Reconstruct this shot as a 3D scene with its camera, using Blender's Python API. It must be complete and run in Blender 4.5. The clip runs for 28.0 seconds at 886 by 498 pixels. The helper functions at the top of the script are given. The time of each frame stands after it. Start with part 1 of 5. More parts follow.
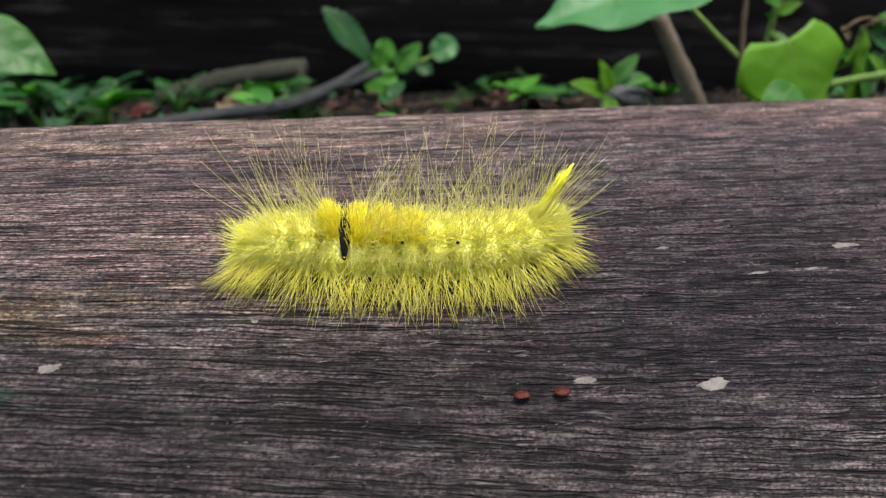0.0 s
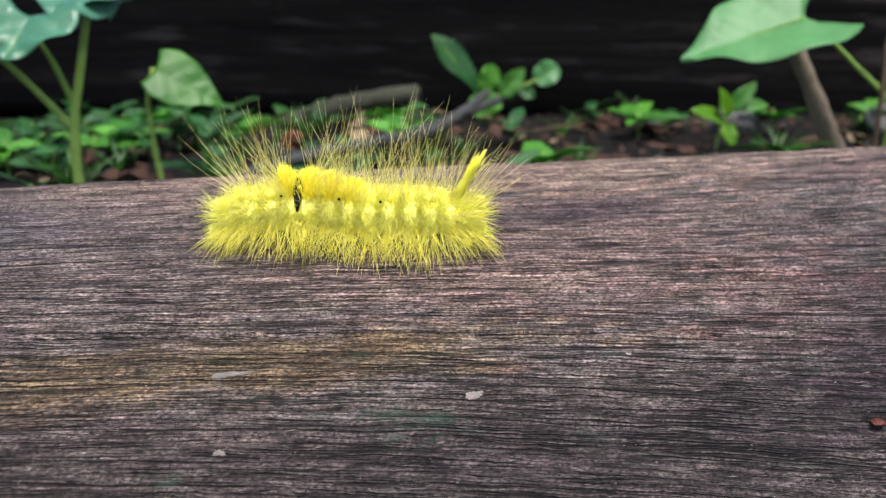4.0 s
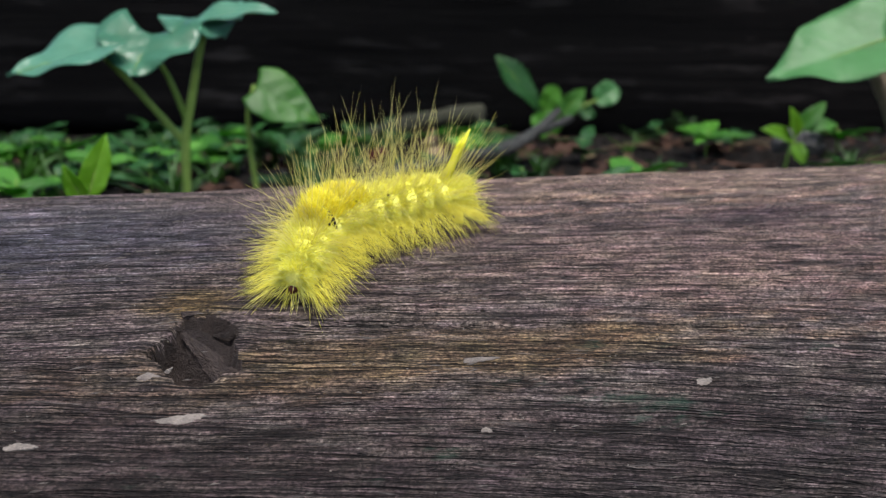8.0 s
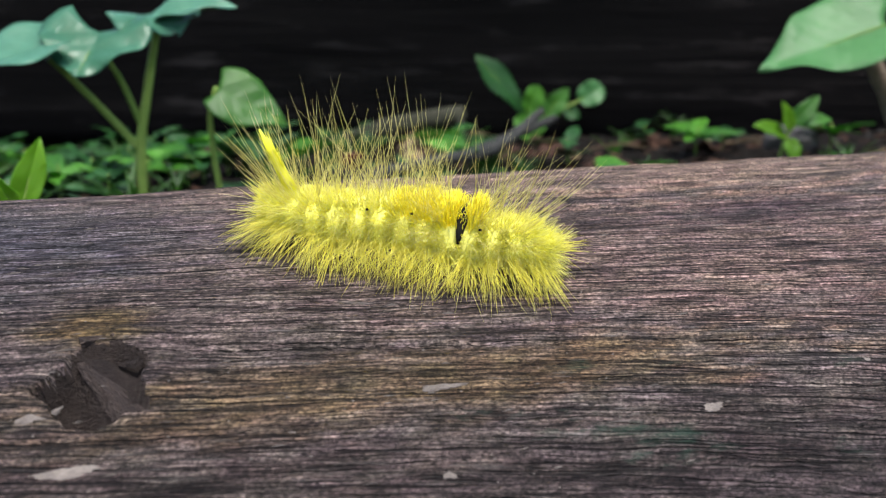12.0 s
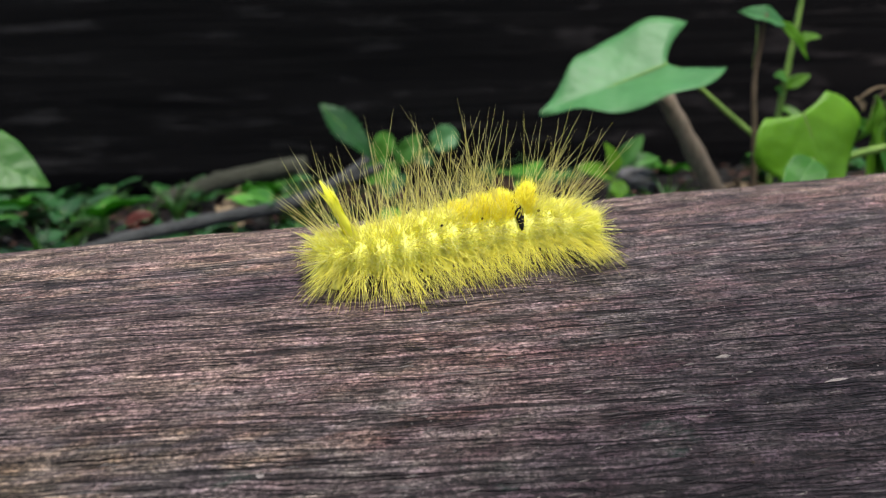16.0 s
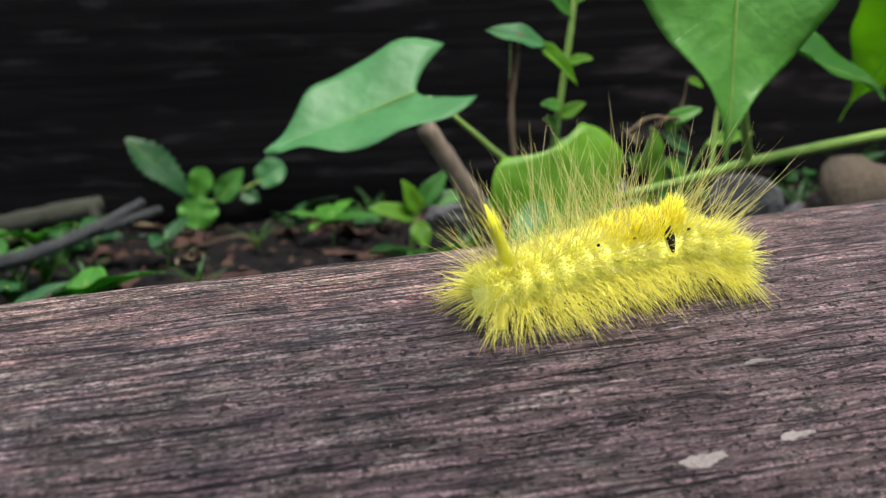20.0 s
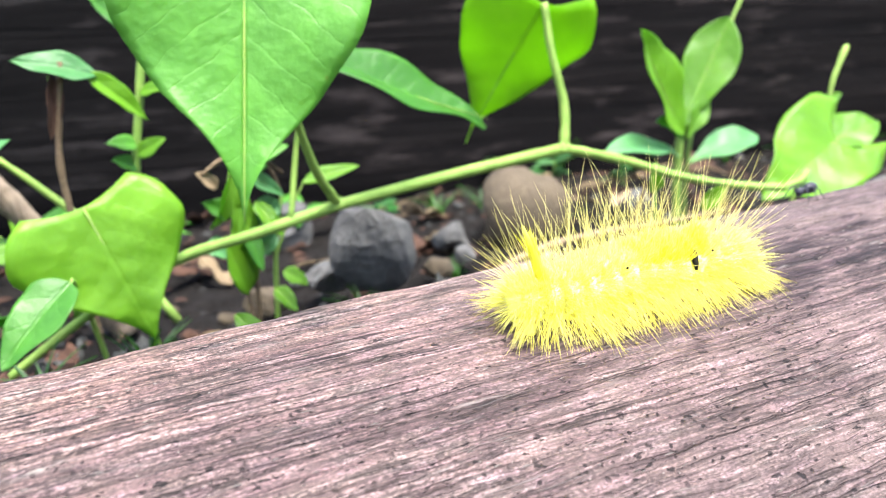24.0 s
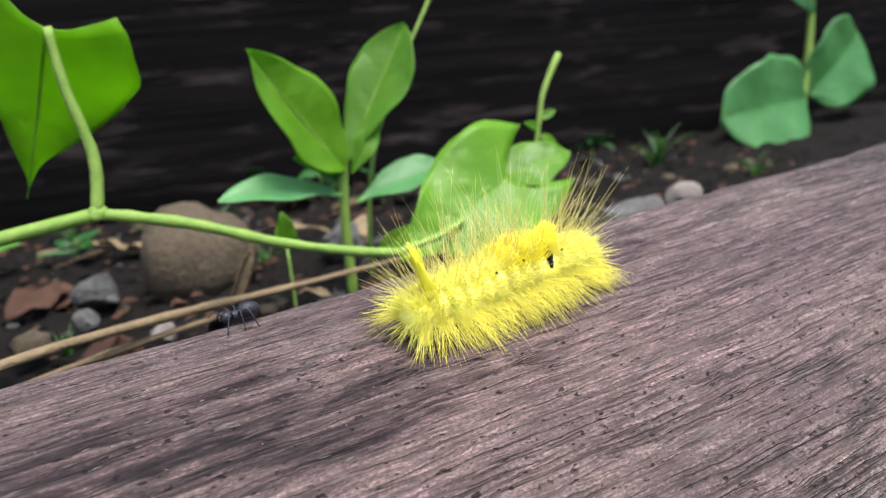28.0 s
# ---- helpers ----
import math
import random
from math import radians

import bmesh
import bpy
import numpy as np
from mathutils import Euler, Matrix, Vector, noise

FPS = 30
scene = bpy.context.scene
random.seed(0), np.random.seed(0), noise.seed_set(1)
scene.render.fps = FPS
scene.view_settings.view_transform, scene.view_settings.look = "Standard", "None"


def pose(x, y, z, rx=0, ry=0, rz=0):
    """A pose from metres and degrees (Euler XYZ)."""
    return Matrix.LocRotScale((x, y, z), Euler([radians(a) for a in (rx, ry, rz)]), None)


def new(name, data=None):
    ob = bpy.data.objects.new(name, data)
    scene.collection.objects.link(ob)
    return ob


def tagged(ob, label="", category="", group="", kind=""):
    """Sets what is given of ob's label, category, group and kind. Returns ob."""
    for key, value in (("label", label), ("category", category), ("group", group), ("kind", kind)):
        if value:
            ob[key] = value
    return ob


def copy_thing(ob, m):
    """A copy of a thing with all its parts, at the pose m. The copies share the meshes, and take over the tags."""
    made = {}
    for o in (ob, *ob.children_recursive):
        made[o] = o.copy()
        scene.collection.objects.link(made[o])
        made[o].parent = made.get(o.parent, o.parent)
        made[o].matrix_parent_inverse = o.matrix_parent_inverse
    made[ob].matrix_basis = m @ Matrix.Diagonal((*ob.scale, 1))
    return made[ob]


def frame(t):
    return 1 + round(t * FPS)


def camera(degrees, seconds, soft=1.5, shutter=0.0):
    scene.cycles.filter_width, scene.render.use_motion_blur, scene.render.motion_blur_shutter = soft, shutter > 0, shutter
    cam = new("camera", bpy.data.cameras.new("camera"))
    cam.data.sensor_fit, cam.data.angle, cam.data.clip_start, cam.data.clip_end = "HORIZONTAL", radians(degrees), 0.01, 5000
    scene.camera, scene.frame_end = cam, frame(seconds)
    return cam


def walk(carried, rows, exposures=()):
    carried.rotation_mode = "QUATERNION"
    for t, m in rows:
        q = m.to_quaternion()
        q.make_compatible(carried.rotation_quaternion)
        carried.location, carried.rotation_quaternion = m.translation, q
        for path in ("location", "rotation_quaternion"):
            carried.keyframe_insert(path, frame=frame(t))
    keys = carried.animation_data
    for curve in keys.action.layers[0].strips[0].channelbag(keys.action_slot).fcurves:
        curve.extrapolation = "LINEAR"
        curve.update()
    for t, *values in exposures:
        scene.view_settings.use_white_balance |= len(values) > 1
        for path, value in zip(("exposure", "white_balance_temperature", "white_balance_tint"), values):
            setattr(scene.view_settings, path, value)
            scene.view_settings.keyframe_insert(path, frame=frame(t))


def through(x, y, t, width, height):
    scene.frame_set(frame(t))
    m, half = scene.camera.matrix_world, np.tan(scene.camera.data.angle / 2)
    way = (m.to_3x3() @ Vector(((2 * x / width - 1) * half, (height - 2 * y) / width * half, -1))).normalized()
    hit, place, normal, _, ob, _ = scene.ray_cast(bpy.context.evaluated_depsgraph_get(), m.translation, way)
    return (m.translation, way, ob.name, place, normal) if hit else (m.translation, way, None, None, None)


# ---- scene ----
# All lengths in the builders are centimetres; CM turns them into metres.
CM = 0.01
cam = camera(56.84, 28.0, soft=1.2)
cam.data.dof.use_dof = True
cam.data.dof.focus_distance = 0.112
cam.data.dof.aperture_fstop = 28

PATH = [
    (0, pose(0.0869, -0.1016, 0.0359, 72.69, -0.08, -15.04)),
    (0.5, pose(0.0874, -0.0993, 0.0381, 71.43, 0.54, -13.36)),
    (1, pose(0.0821, -0.0961, 0.0395, 70.70, -0.20, -14.50)),
    (1.5, pose(0.0754, -0.0963, 0.0394, 71.80, -0.64, -15.74)),
    (2, pose(0.0703, -0.0968, 0.0407, 72.30, -0.04, -15.01)),
    (2.5, pose(0.0651, -0.0978, 0.0419, 72.78, 0.63, -13.72)),
    (4.5, pose(0.0291, -0.1017, 0.0436, 73.95, 0.18, -12.93)),
    (5, pose(0.0199, -0.1013, 0.0433, 74.30, 0.61, -11.84)),
    (5.5, pose(0.0106, -0.1017, 0.0439, 74.36, 0.78, -10.32)),
    (6, pose(0.0019, -0.1012, 0.0427, 74.86, 0.77, -10.39)),
    (6.5, pose(0.0008, -0.1001, 0.0419, 75.07, 0.56, -10.84)),
    (7, pose(0.0011, -0.1001, 0.0418, 75.14, 0.16, -12.02)),
    (7.5, pose(0.0021, -0.1009, 0.0421, 75.06, -0.20, -13.00)),
    (8, pose(0.0063, -0.1031, 0.0421, 75.20, 0.13, -12.21)),
    (8.5, pose(0.0080, -0.1038, 0.0414, 75.47, 0.33, -12.07)),
    (9, pose(0.0060, -0.0983, 0.0418, 74.86, -0.12, -13.20)),
    (9.5, pose(0.0052, -0.0996, 0.0417, 74.47, -0.31, -13.66)),
    (10, pose(0.0054, -0.0950, 0.0413, 74.05, -0.40, -13.76)),
    (10.5, pose(0.0074, -0.0907, 0.0392, 74.50, 0.04, -13.35)),
    (11, pose(0.0107, -0.0883, 0.0382, 74.87, 0.76, -12.46)),
    (11.5, pose(0.0122, -0.0867, 0.0375, 75.28, 0.99, -12.52)),
    (13.5, pose(0.0343, -0.0834, 0.0339, 77.14, 0.80, -16.04)),
    (14, pose(0.0454, -0.0838, 0.0354, 76.97, 1.45, -15.39)),
    (14.5, pose(0.0555, -0.0842, 0.0362, 77.48, 1.86, -15.15)),
    (15, pose(0.0630, -0.0830, 0.0381, 77.21, 1.34, -17.32)),
    (15.5, pose(0.0742, -0.0837, 0.0381, 77.66, 1.69, -16.90)),
    (16, pose(0.0879, -0.0862, 0.0363, 78.62, 2.79, -15.56)),
    (16.5, pose(0.0970, -0.0828, 0.0358, 77.73, 2.11, -17.57)),
    (17, pose(0.1087, -0.0814, 0.0322, 79.32, 2.61, -17.57)),
    (17.5, pose(0.1229, -0.0795, 0.0327, 78.91, 3.37, -15.87)),
    (18, pose(0.1322, -0.0765, 0.0319, 79.61, 3.53, -16.39)),
    (18.5, pose(0.1440, -0.0732, 0.0338, 79.03, 3.76, -16.33)),
    (19, pose(0.1562, -0.0691, 0.0331, 79.73, 3.90, -16.29)),
    (19.5, pose(0.1670, -0.0640, 0.0332, 80.02, 3.71, -18.07)),
    (20, pose(0.1796, -0.0638, 0.0358, 79.89, 3.60, -17.31)),
    (20.5, pose(0.1910, -0.0622, 0.0379, 80.31, 3.49, -17.74)),
    (22.5, pose(0.1968, -0.0452, 0.0528, 77.05, 3.61, -29.24)),
    (23, pose(0.2220, -0.0534, 0.0497, 77.54, 4.61, -27.55)),
    (23.5, pose(0.2414, -0.0580, 0.0502, 76.91, 4.52, -28.40)),
    (24, pose(0.2571, -0.0592, 0.0487, 76.79, 4.52, -29.70)),
    (24.5, pose(0.2767, -0.0640, 0.0479, 76.77, 4.96, -29.94)),
    (25, pose(0.2952, -0.0660, 0.0490, 76.25, 5.02, -30.76)),
    (25.5, pose(0.3068, -0.0644, 0.0539, 74.84, 4.87, -32.66)),
    (26, pose(0.3210, -0.0631, 0.0545, 74.39, 4.78, -33.20)),
    (26.5, pose(0.3408, -0.0651, 0.0535, 74.48, 4.69, -31.73)),
    (27, pose(0.3498, -0.0634, 0.0534, 74.42, 4.76, -32.58)),
    (27.5, pose(0.3637, -0.0632, 0.0528, 74.57, 5.15, -32.20)),
    (28, pose(0.3730, -0.0637, 0.0552, 74.17, 5.39, -32.40)),
]
EXPOSURES = [(0, 1.2), (2.5, 1.4), (5.0, 1.72), (6.5, 1.85), (7.2, 1.85), (8.0, 1.1), (9.0, 1.65), (10.0, 1.7), (11.0, 1.5), (14.0, 1.2), (15.0, 1.05), (16.0, 1.25), (17.0, 1.42), (20.5, 1.38), (22.5, 2.05), (23.0, 2.1), (23.5, 2.7), (24.0, 2.92), (24.5, 2.5), (25.0, 2.05), (25.5, 1.85), (26.5, 1.88), (27.2, 1.92), (28.0, 1.75)]
walk(cam, PATH, EXPOSURES)

# ---- light: bright shade under an open, hazy sky ----
SUN_UP, SUN_ROUND = 70.0, 200.0
world = bpy.data.worlds.new("sky")
scene.world = world
world.use_nodes = True
sky = world.node_tree.nodes.new("ShaderNodeTexSky")
sky.sky_type, sky.sun_disc = "NISHITA", False
sky.sun_elevation, sky.sun_rotation = radians(SUN_UP), radians(SUN_ROUND)
sky.air_density, sky.dust_density, sky.ozone_density = 1.0, 3.0, 1.0
backing = world.node_tree.nodes["Background"]
backing.inputs["Strength"].default_value = 0.10
world.node_tree.links.new(sky.outputs["Color"], backing.inputs["Color"])
sun = new("sun", bpy.data.lights.new("sun", "SUN"))
sun.data.energy, sun.data.angle, sun.data.color = 2.2, radians(24), (1.0, 0.97, 0.92)
sun.matrix_world = pose(0, 0, 1, 90 - SUN_UP, 0, SUN_ROUND - 180)

# ---- materials ----
def material(name):
    m = bpy.data.materials.new(name)
    m.use_nodes = True
    nt = m.node_tree
    return m, nt, nt.nodes["Principled BSDF"]


def node(nt, kind, **values):
    n = nt.nodes.new(kind)
    for key, value in values.items():
        if key in n.inputs:
            n.inputs[key].default_value = value
    return n


def place(nt, scale, space="Object", rot=(0, 0, 0), loc=(0, 0, 0)):
    co = nt.nodes.new("ShaderNodeTexCoord")
    mp = node(nt, "ShaderNodeMapping", Scale=scale, Rotation=rot, Location=loc)
    nt.links.new(co.outputs[space], mp.inputs["Vector"])
    return mp.outputs["Vector"]


def grain(nt, vec, scale, detail=4.0, rough=0.6, distort=0.0):
    n = node(nt, "ShaderNodeTexNoise", Scale=scale, Detail=detail, Roughness=rough, Distortion=distort)
    nt.links.new(vec, n.inputs["Vector"])
    return n.outputs["Fac"]


def ramp(nt, fac, stops):
    r = nt.nodes.new("ShaderNodeValToRGB")
    els = r.color_ramp.elements
    while len(els) < len(stops):
        els.new(0.5)
    for e, (p, c) in zip(els, stops):
        e.position = p
        e.color = (c, c, c, 1) if isinstance(c, (int, float)) else (*c, 1)
    nt.links.new(fac, r.inputs["Fac"])
    return r.outputs["Color"]


def mix(nt, fac, a, b, kind="MIX"):
    n = nt.nodes.new("ShaderNodeMix")
    n.data_type, n.blend_type = "RGBA", kind
    for sock, val in ((n.inputs["Factor"], fac), (n.inputs[6], a), (n.inputs[7], b)):
        if isinstance(val, bpy.types.NodeSocket):
            nt.links.new(val, sock)
        elif isinstance(val, (int, float)):
            sock.default_value = val
        else:
            sock.default_value = (*val, 1)
    return n.outputs[2]


def calc(nt, op, a, b=0.0):
    n = nt.nodes.new("ShaderNodeMath")
    n.operation = op
    for i, val in enumerate((a, b)):
        if isinstance(val, bpy.types.NodeSocket):
            nt.links.new(val, n.inputs[i])
        else:
            n.inputs[i].default_value = val
    return n.outputs[0]


def relief(nt, bsdf, height, strength, distance):
    b = node(nt, "ShaderNodeBump", Strength=strength, Distance=distance)
    nt.links.new(height, b.inputs["Height"])
    nt.links.new(b.outputs["Normal"], bsdf.inputs["Normal"])


def blot(nt, u, v, ru, rv, wobble=0.35, edge=0.25):
    """A stain with a ragged rim at (u, v) of the log, radii ru and rv, all in cm."""
    vec = place(nt, (100 / ru, 100 / rv, 0), loc=(-u / ru, -v / rv, 0))
    ln = nt.nodes.new("ShaderNodeVectorMath")
    ln.operation = "LENGTH"
    nt.links.new(vec, ln.inputs[0])
    n = grain(nt, place(nt, (40, 160, 160)), 2.0, 5, 0.65)
    d = calc(nt, "ADD", ln.outputs["Value"], calc(nt, "MULTIPLY", calc(nt, "SUBTRACT", n, 0.5), wobble * 4))
    r = ramp(nt, d, ((max(0.0, 0.5 - edge), 1.0), (0.5 + edge, 0.0)))
    return r


def weathered_wood():
    m, nt, b = material("weathered_wood")
    # the fibres waver a little, so no line is ruled straight
    wave = calc(nt, "MULTIPLY", calc(nt, "SUBTRACT", grain(nt, place(nt, (130, 420, 1), "UV"), 1.0, 3, 0.6), 0.5), 0.0009)
    shift = nt.nodes.new("ShaderNodeCombineXYZ")
    nt.links.new(wave, shift.inputs["Y"])
    co = nt.nodes.new("ShaderNodeTexCoord")
    add = nt.nodes.new("ShaderNodeVectorMath")
    nt.links.new(co.outputs["UV"], add.inputs[0])
    nt.links.new(shift.outputs[0], add.inputs[1])

    def along(scale, loc=(0, 0, 0)):
        mp = node(nt, "ShaderNodeMapping", Scale=(*scale, 1), Location=loc)
        nt.links.new(add.outputs[0], mp.inputs["Vector"])
        return mp.outputs["Vector"]

    def hairline(scale, loc, width):
        """Thin lines with the grain, 1 on the line and 0 beside it."""
        d = calc(nt, "ABSOLUTE", calc(nt, "SUBTRACT", grain(nt, along(scale, loc), 1.0, 2, 0.55), 0.5))
        return ramp(nt, d, ((0.0, 1.0), (width, 0.0)))

    def gate(scale, loc, lo, hi):
        return ramp(nt, grain(nt, along(scale, loc), 1.0, 3, 0.6), ((lo, 0.0), (hi, 1.0)))

    lines = grain(nt, along((38, 2000)), 1.0, 3, 0.65)
    fibre = grain(nt, along((110, 3200), (2, 5, 0)), 1.0, 2, 0.6)
    grit = grain(nt, place(nt, (1, 1.6, 1)), 1700, 3, 0.7)
    clump = grain(nt, place(nt, (0.45, 1, 1), loc=(2, 0, 1)), 520, 4, 0.65)
    broad = grain(nt, place(nt, (14, 55, 55)), 1.0, 4, 0.6, 0.4)
    hue = grain(nt, place(nt, (160, 420, 420), loc=(4, 2, 0)), 1.0, 3, 0.6)
    rough_zone = gate((24, 150), (6, 1, 0), 0.40, 0.62)
    col = mix(nt, ramp(nt, broad, ((0.36, 0.0), (0.64, 1.0))), (0.0505, 0.0418, 0.0418), (0.0740, 0.0602, 0.0570))
    col = mix(nt, ramp(nt, hue, ((0.35, 0.0), (0.65, 1.0))), mix(nt, 1.0, col, (1.02, 0.96, 1.02), "MULTIPLY"), mix(nt, 1.0, col, (1.0, 1.03, 0.94), "MULTIPLY"))
    for fac, lo, hi in ((lines, 0.46, 1.36), (fibre, 0.42, 1.55), (grit, 0.36, 2.0), (clump, 0.66, 1.35)):
        col = mix(nt, 1.0, col, ramp(nt, fac, ((0.40, lo), (0.49, 1.0))), "MULTIPLY")
        up = mix(nt, 1.0, col, (hi, hi, hi), "MULTIPLY")
        col = mix(nt, ramp(nt, fac, ((0.51, 0.0), (0.61, 1.0))), col, up)
    # warm tan crest, ochre streak past the knot, bluish damp and dark stained places
    # sky sheen is painted into the crest, lens falloff into the darkened near side
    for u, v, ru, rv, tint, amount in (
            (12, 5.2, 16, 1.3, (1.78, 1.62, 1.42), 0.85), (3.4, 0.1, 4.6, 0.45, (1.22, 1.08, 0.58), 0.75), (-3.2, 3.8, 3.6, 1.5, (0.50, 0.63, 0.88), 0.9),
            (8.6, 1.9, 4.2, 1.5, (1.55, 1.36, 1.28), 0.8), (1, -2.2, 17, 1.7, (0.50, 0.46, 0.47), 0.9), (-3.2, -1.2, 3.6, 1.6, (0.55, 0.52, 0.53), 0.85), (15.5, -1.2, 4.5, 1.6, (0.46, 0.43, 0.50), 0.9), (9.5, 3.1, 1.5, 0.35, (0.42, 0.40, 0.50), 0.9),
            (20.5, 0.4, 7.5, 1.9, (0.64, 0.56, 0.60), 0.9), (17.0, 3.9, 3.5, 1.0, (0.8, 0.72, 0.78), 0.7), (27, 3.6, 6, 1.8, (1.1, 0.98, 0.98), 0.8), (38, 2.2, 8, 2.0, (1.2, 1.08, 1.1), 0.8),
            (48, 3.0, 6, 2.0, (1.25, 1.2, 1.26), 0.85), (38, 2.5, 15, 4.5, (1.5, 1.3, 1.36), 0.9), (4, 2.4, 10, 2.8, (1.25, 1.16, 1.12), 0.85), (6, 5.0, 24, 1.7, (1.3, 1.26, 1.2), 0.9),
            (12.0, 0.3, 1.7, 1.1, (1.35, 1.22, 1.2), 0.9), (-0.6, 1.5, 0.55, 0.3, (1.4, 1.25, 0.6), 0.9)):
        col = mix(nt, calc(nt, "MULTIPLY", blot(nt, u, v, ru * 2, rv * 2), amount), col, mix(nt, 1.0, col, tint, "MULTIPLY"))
    # smoother, planed-off grain along the far half
    far = blot(nt, 42, 2.5, 32, 10)
    col = mix(nt, calc(nt, "MULTIPLY", far, 0.60), col, mix(nt, ramp(nt, broad, ((0.36, 0.0), (0.64, 1.0))), (0.077, 0.0545, 0.0520), (0.102, 0.0740, 0.0680)))
    for u, v, ru, rv, amount in ((44.8, 4.6, 2.8, 0.6, 0.9), (38.2, 3.2, 3.4, 0.9, 0.95), (40.6, 2.5, 2.4, 0.6, 0.8), (30.5, 2.2, 1.6, 0.3, 0.6), (34.6, 0.9, 2.2, 0.35, 0.6), (31.6, 3.0, 0.5, 0.18, 0.7)):
        ragged = calc(nt, "MULTIPLY", blot(nt, u, v, ru * 2, rv * 2, 0.6), gate((32, 620), (u, v, 0), 0.34, 0.56))
        col = mix(nt, calc(nt, "MULTIPLY", ragged, amount), col, mix(nt, 1.0, col, (0.17, 0.155, 0.18), "MULTIPLY"))
    # pale weathered ridges that catch the light, and dark checks that run with the grain
    pale = calc(nt, "MULTIPLY", hairline((28, 700), (7, 1, 0), 0.02), gate((90, 500), (1, 8, 0), 0.50, 0.64))
    col = mix(nt, calc(nt, "MULTIPLY", pale, 0.42), col, (0.21, 0.19, 0.18))
    crack = calc(nt, "MULTIPLY", hairline((11, 480), (1, 4, 0), 0.026), gate((40, 300), (3, 3, 0), 0.40, 0.50))
    other = calc(nt, "MULTIPLY", hairline((48, 1000), (5, 2, 0), 0.045), gate((70, 480), (8, 3, 0), 0.40, 0.52))
    crack = calc(nt, "MAXIMUM", crack, calc(nt, "MULTIPLY", other, calc(nt, "ADD", calc(nt, "MULTIPLY", rough_zone, 0.5), 0.45)))
    crack = calc(nt, "MULTIPLY", crack, calc(nt, "SUBTRACT", 1.0, calc(nt, "MULTIPLY", far, 0.40)))
    col = mix(nt, calc(nt, "MULTIPLY", crack, 0.88), col, (0.0035, 0.0028, 0.0028))
    pits = ramp(nt, grain(nt, along((420, 1500)), 1.0, 2, 0.6), ((0.31, 1.0), (0.35, 0.0)))
    # beetle-eaten pits, in drifts along the far half
    holes = ramp(nt, grain(nt, along((620, 1100), (9, 3, 0)), 1.0, 1, 0.5), ((0.29, 1.0), (0.33, 0.0)))
    drift = gate((22, 110), (2, 9, 0), 0.46, 0.58)
    pits = calc(nt, "MAXIMUM", pits, calc(nt, "MULTIPLY", calc(nt, "MULTIPLY", holes, drift), blot(nt, 38, 2.0, 52, 8)))
    fine = ramp(nt, grain(nt, along((800, 1700), (3, 6, 0)), 1.0, 1, 0.5), ((0.31, 1.0), (0.36, 0.0)))
    pits = calc(nt, "MAXIMUM", pits, calc(nt, "MULTIPLY", fine, blot(nt, 21.5, 1.0, 18, 6)))
    col = mix(nt, calc(nt, "MULTIPLY", pits, 0.85), col, (0.004, 0.0034, 0.0036))
    green = ramp(nt, grain(nt, place(nt, (60, 160, 160), loc=(3, 1, 0)), 1.0, 4, 0.7), ((0.64, 0.0), (0.76, 1.0)))
    col = mix(nt, calc(nt, "MULTIPLY", calc(nt, "MULTIPLY", green, 0.4), blot(nt, 7, -1.0, 18, 3)), col, (0.015, 0.06, 0.038))
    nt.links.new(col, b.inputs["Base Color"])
    b.inputs["Roughness"].default_value = 0.72
    b.inputs["Specular IOR Level"].default_value = 0.16
    tone = calc(nt, "ADD", calc(nt, "MULTIPLY", lines, 0.45), calc(nt, "ADD", calc(nt, "MULTIPLY", fibre, 0.15), calc(nt, "MULTIPLY", calc(nt, "ADD", grit, clump), 0.2)))
    tone = calc(nt, "ADD", tone, calc(nt, "MULTIPLY", pale, 0.2))
    relief(nt, b, calc(nt, "SUBTRACT", tone, calc(nt, "ADD", calc(nt, "MULTIPLY", pits, 0.3), calc(nt, "MULTIPLY", crack, 0.45))), 1.0, 0.0011)
    return m


def black_wood():
    m, nt, b = material("blackened_wood")
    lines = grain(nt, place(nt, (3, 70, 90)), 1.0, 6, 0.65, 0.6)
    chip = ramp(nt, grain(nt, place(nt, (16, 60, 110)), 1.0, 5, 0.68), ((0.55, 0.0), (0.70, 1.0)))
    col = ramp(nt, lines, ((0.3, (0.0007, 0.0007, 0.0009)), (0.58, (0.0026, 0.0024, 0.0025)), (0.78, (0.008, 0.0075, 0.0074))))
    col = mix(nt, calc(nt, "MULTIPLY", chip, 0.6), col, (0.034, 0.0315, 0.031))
    # darker towards one end, lighter and browner towards the other
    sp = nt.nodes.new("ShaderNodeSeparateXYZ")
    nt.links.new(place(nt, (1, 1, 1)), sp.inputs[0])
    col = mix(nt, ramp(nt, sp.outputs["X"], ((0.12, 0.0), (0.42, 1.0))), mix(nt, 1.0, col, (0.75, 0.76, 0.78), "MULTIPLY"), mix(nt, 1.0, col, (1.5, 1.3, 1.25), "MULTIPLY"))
    nt.links.new(col, b.inputs["Base Color"])
    b.inputs["Roughness"].default_value = 0.9
    b.inputs["Specular IOR Level"].default_value = 0.08
    relief(nt, b, lines, 0.8, 0.003)
    return m


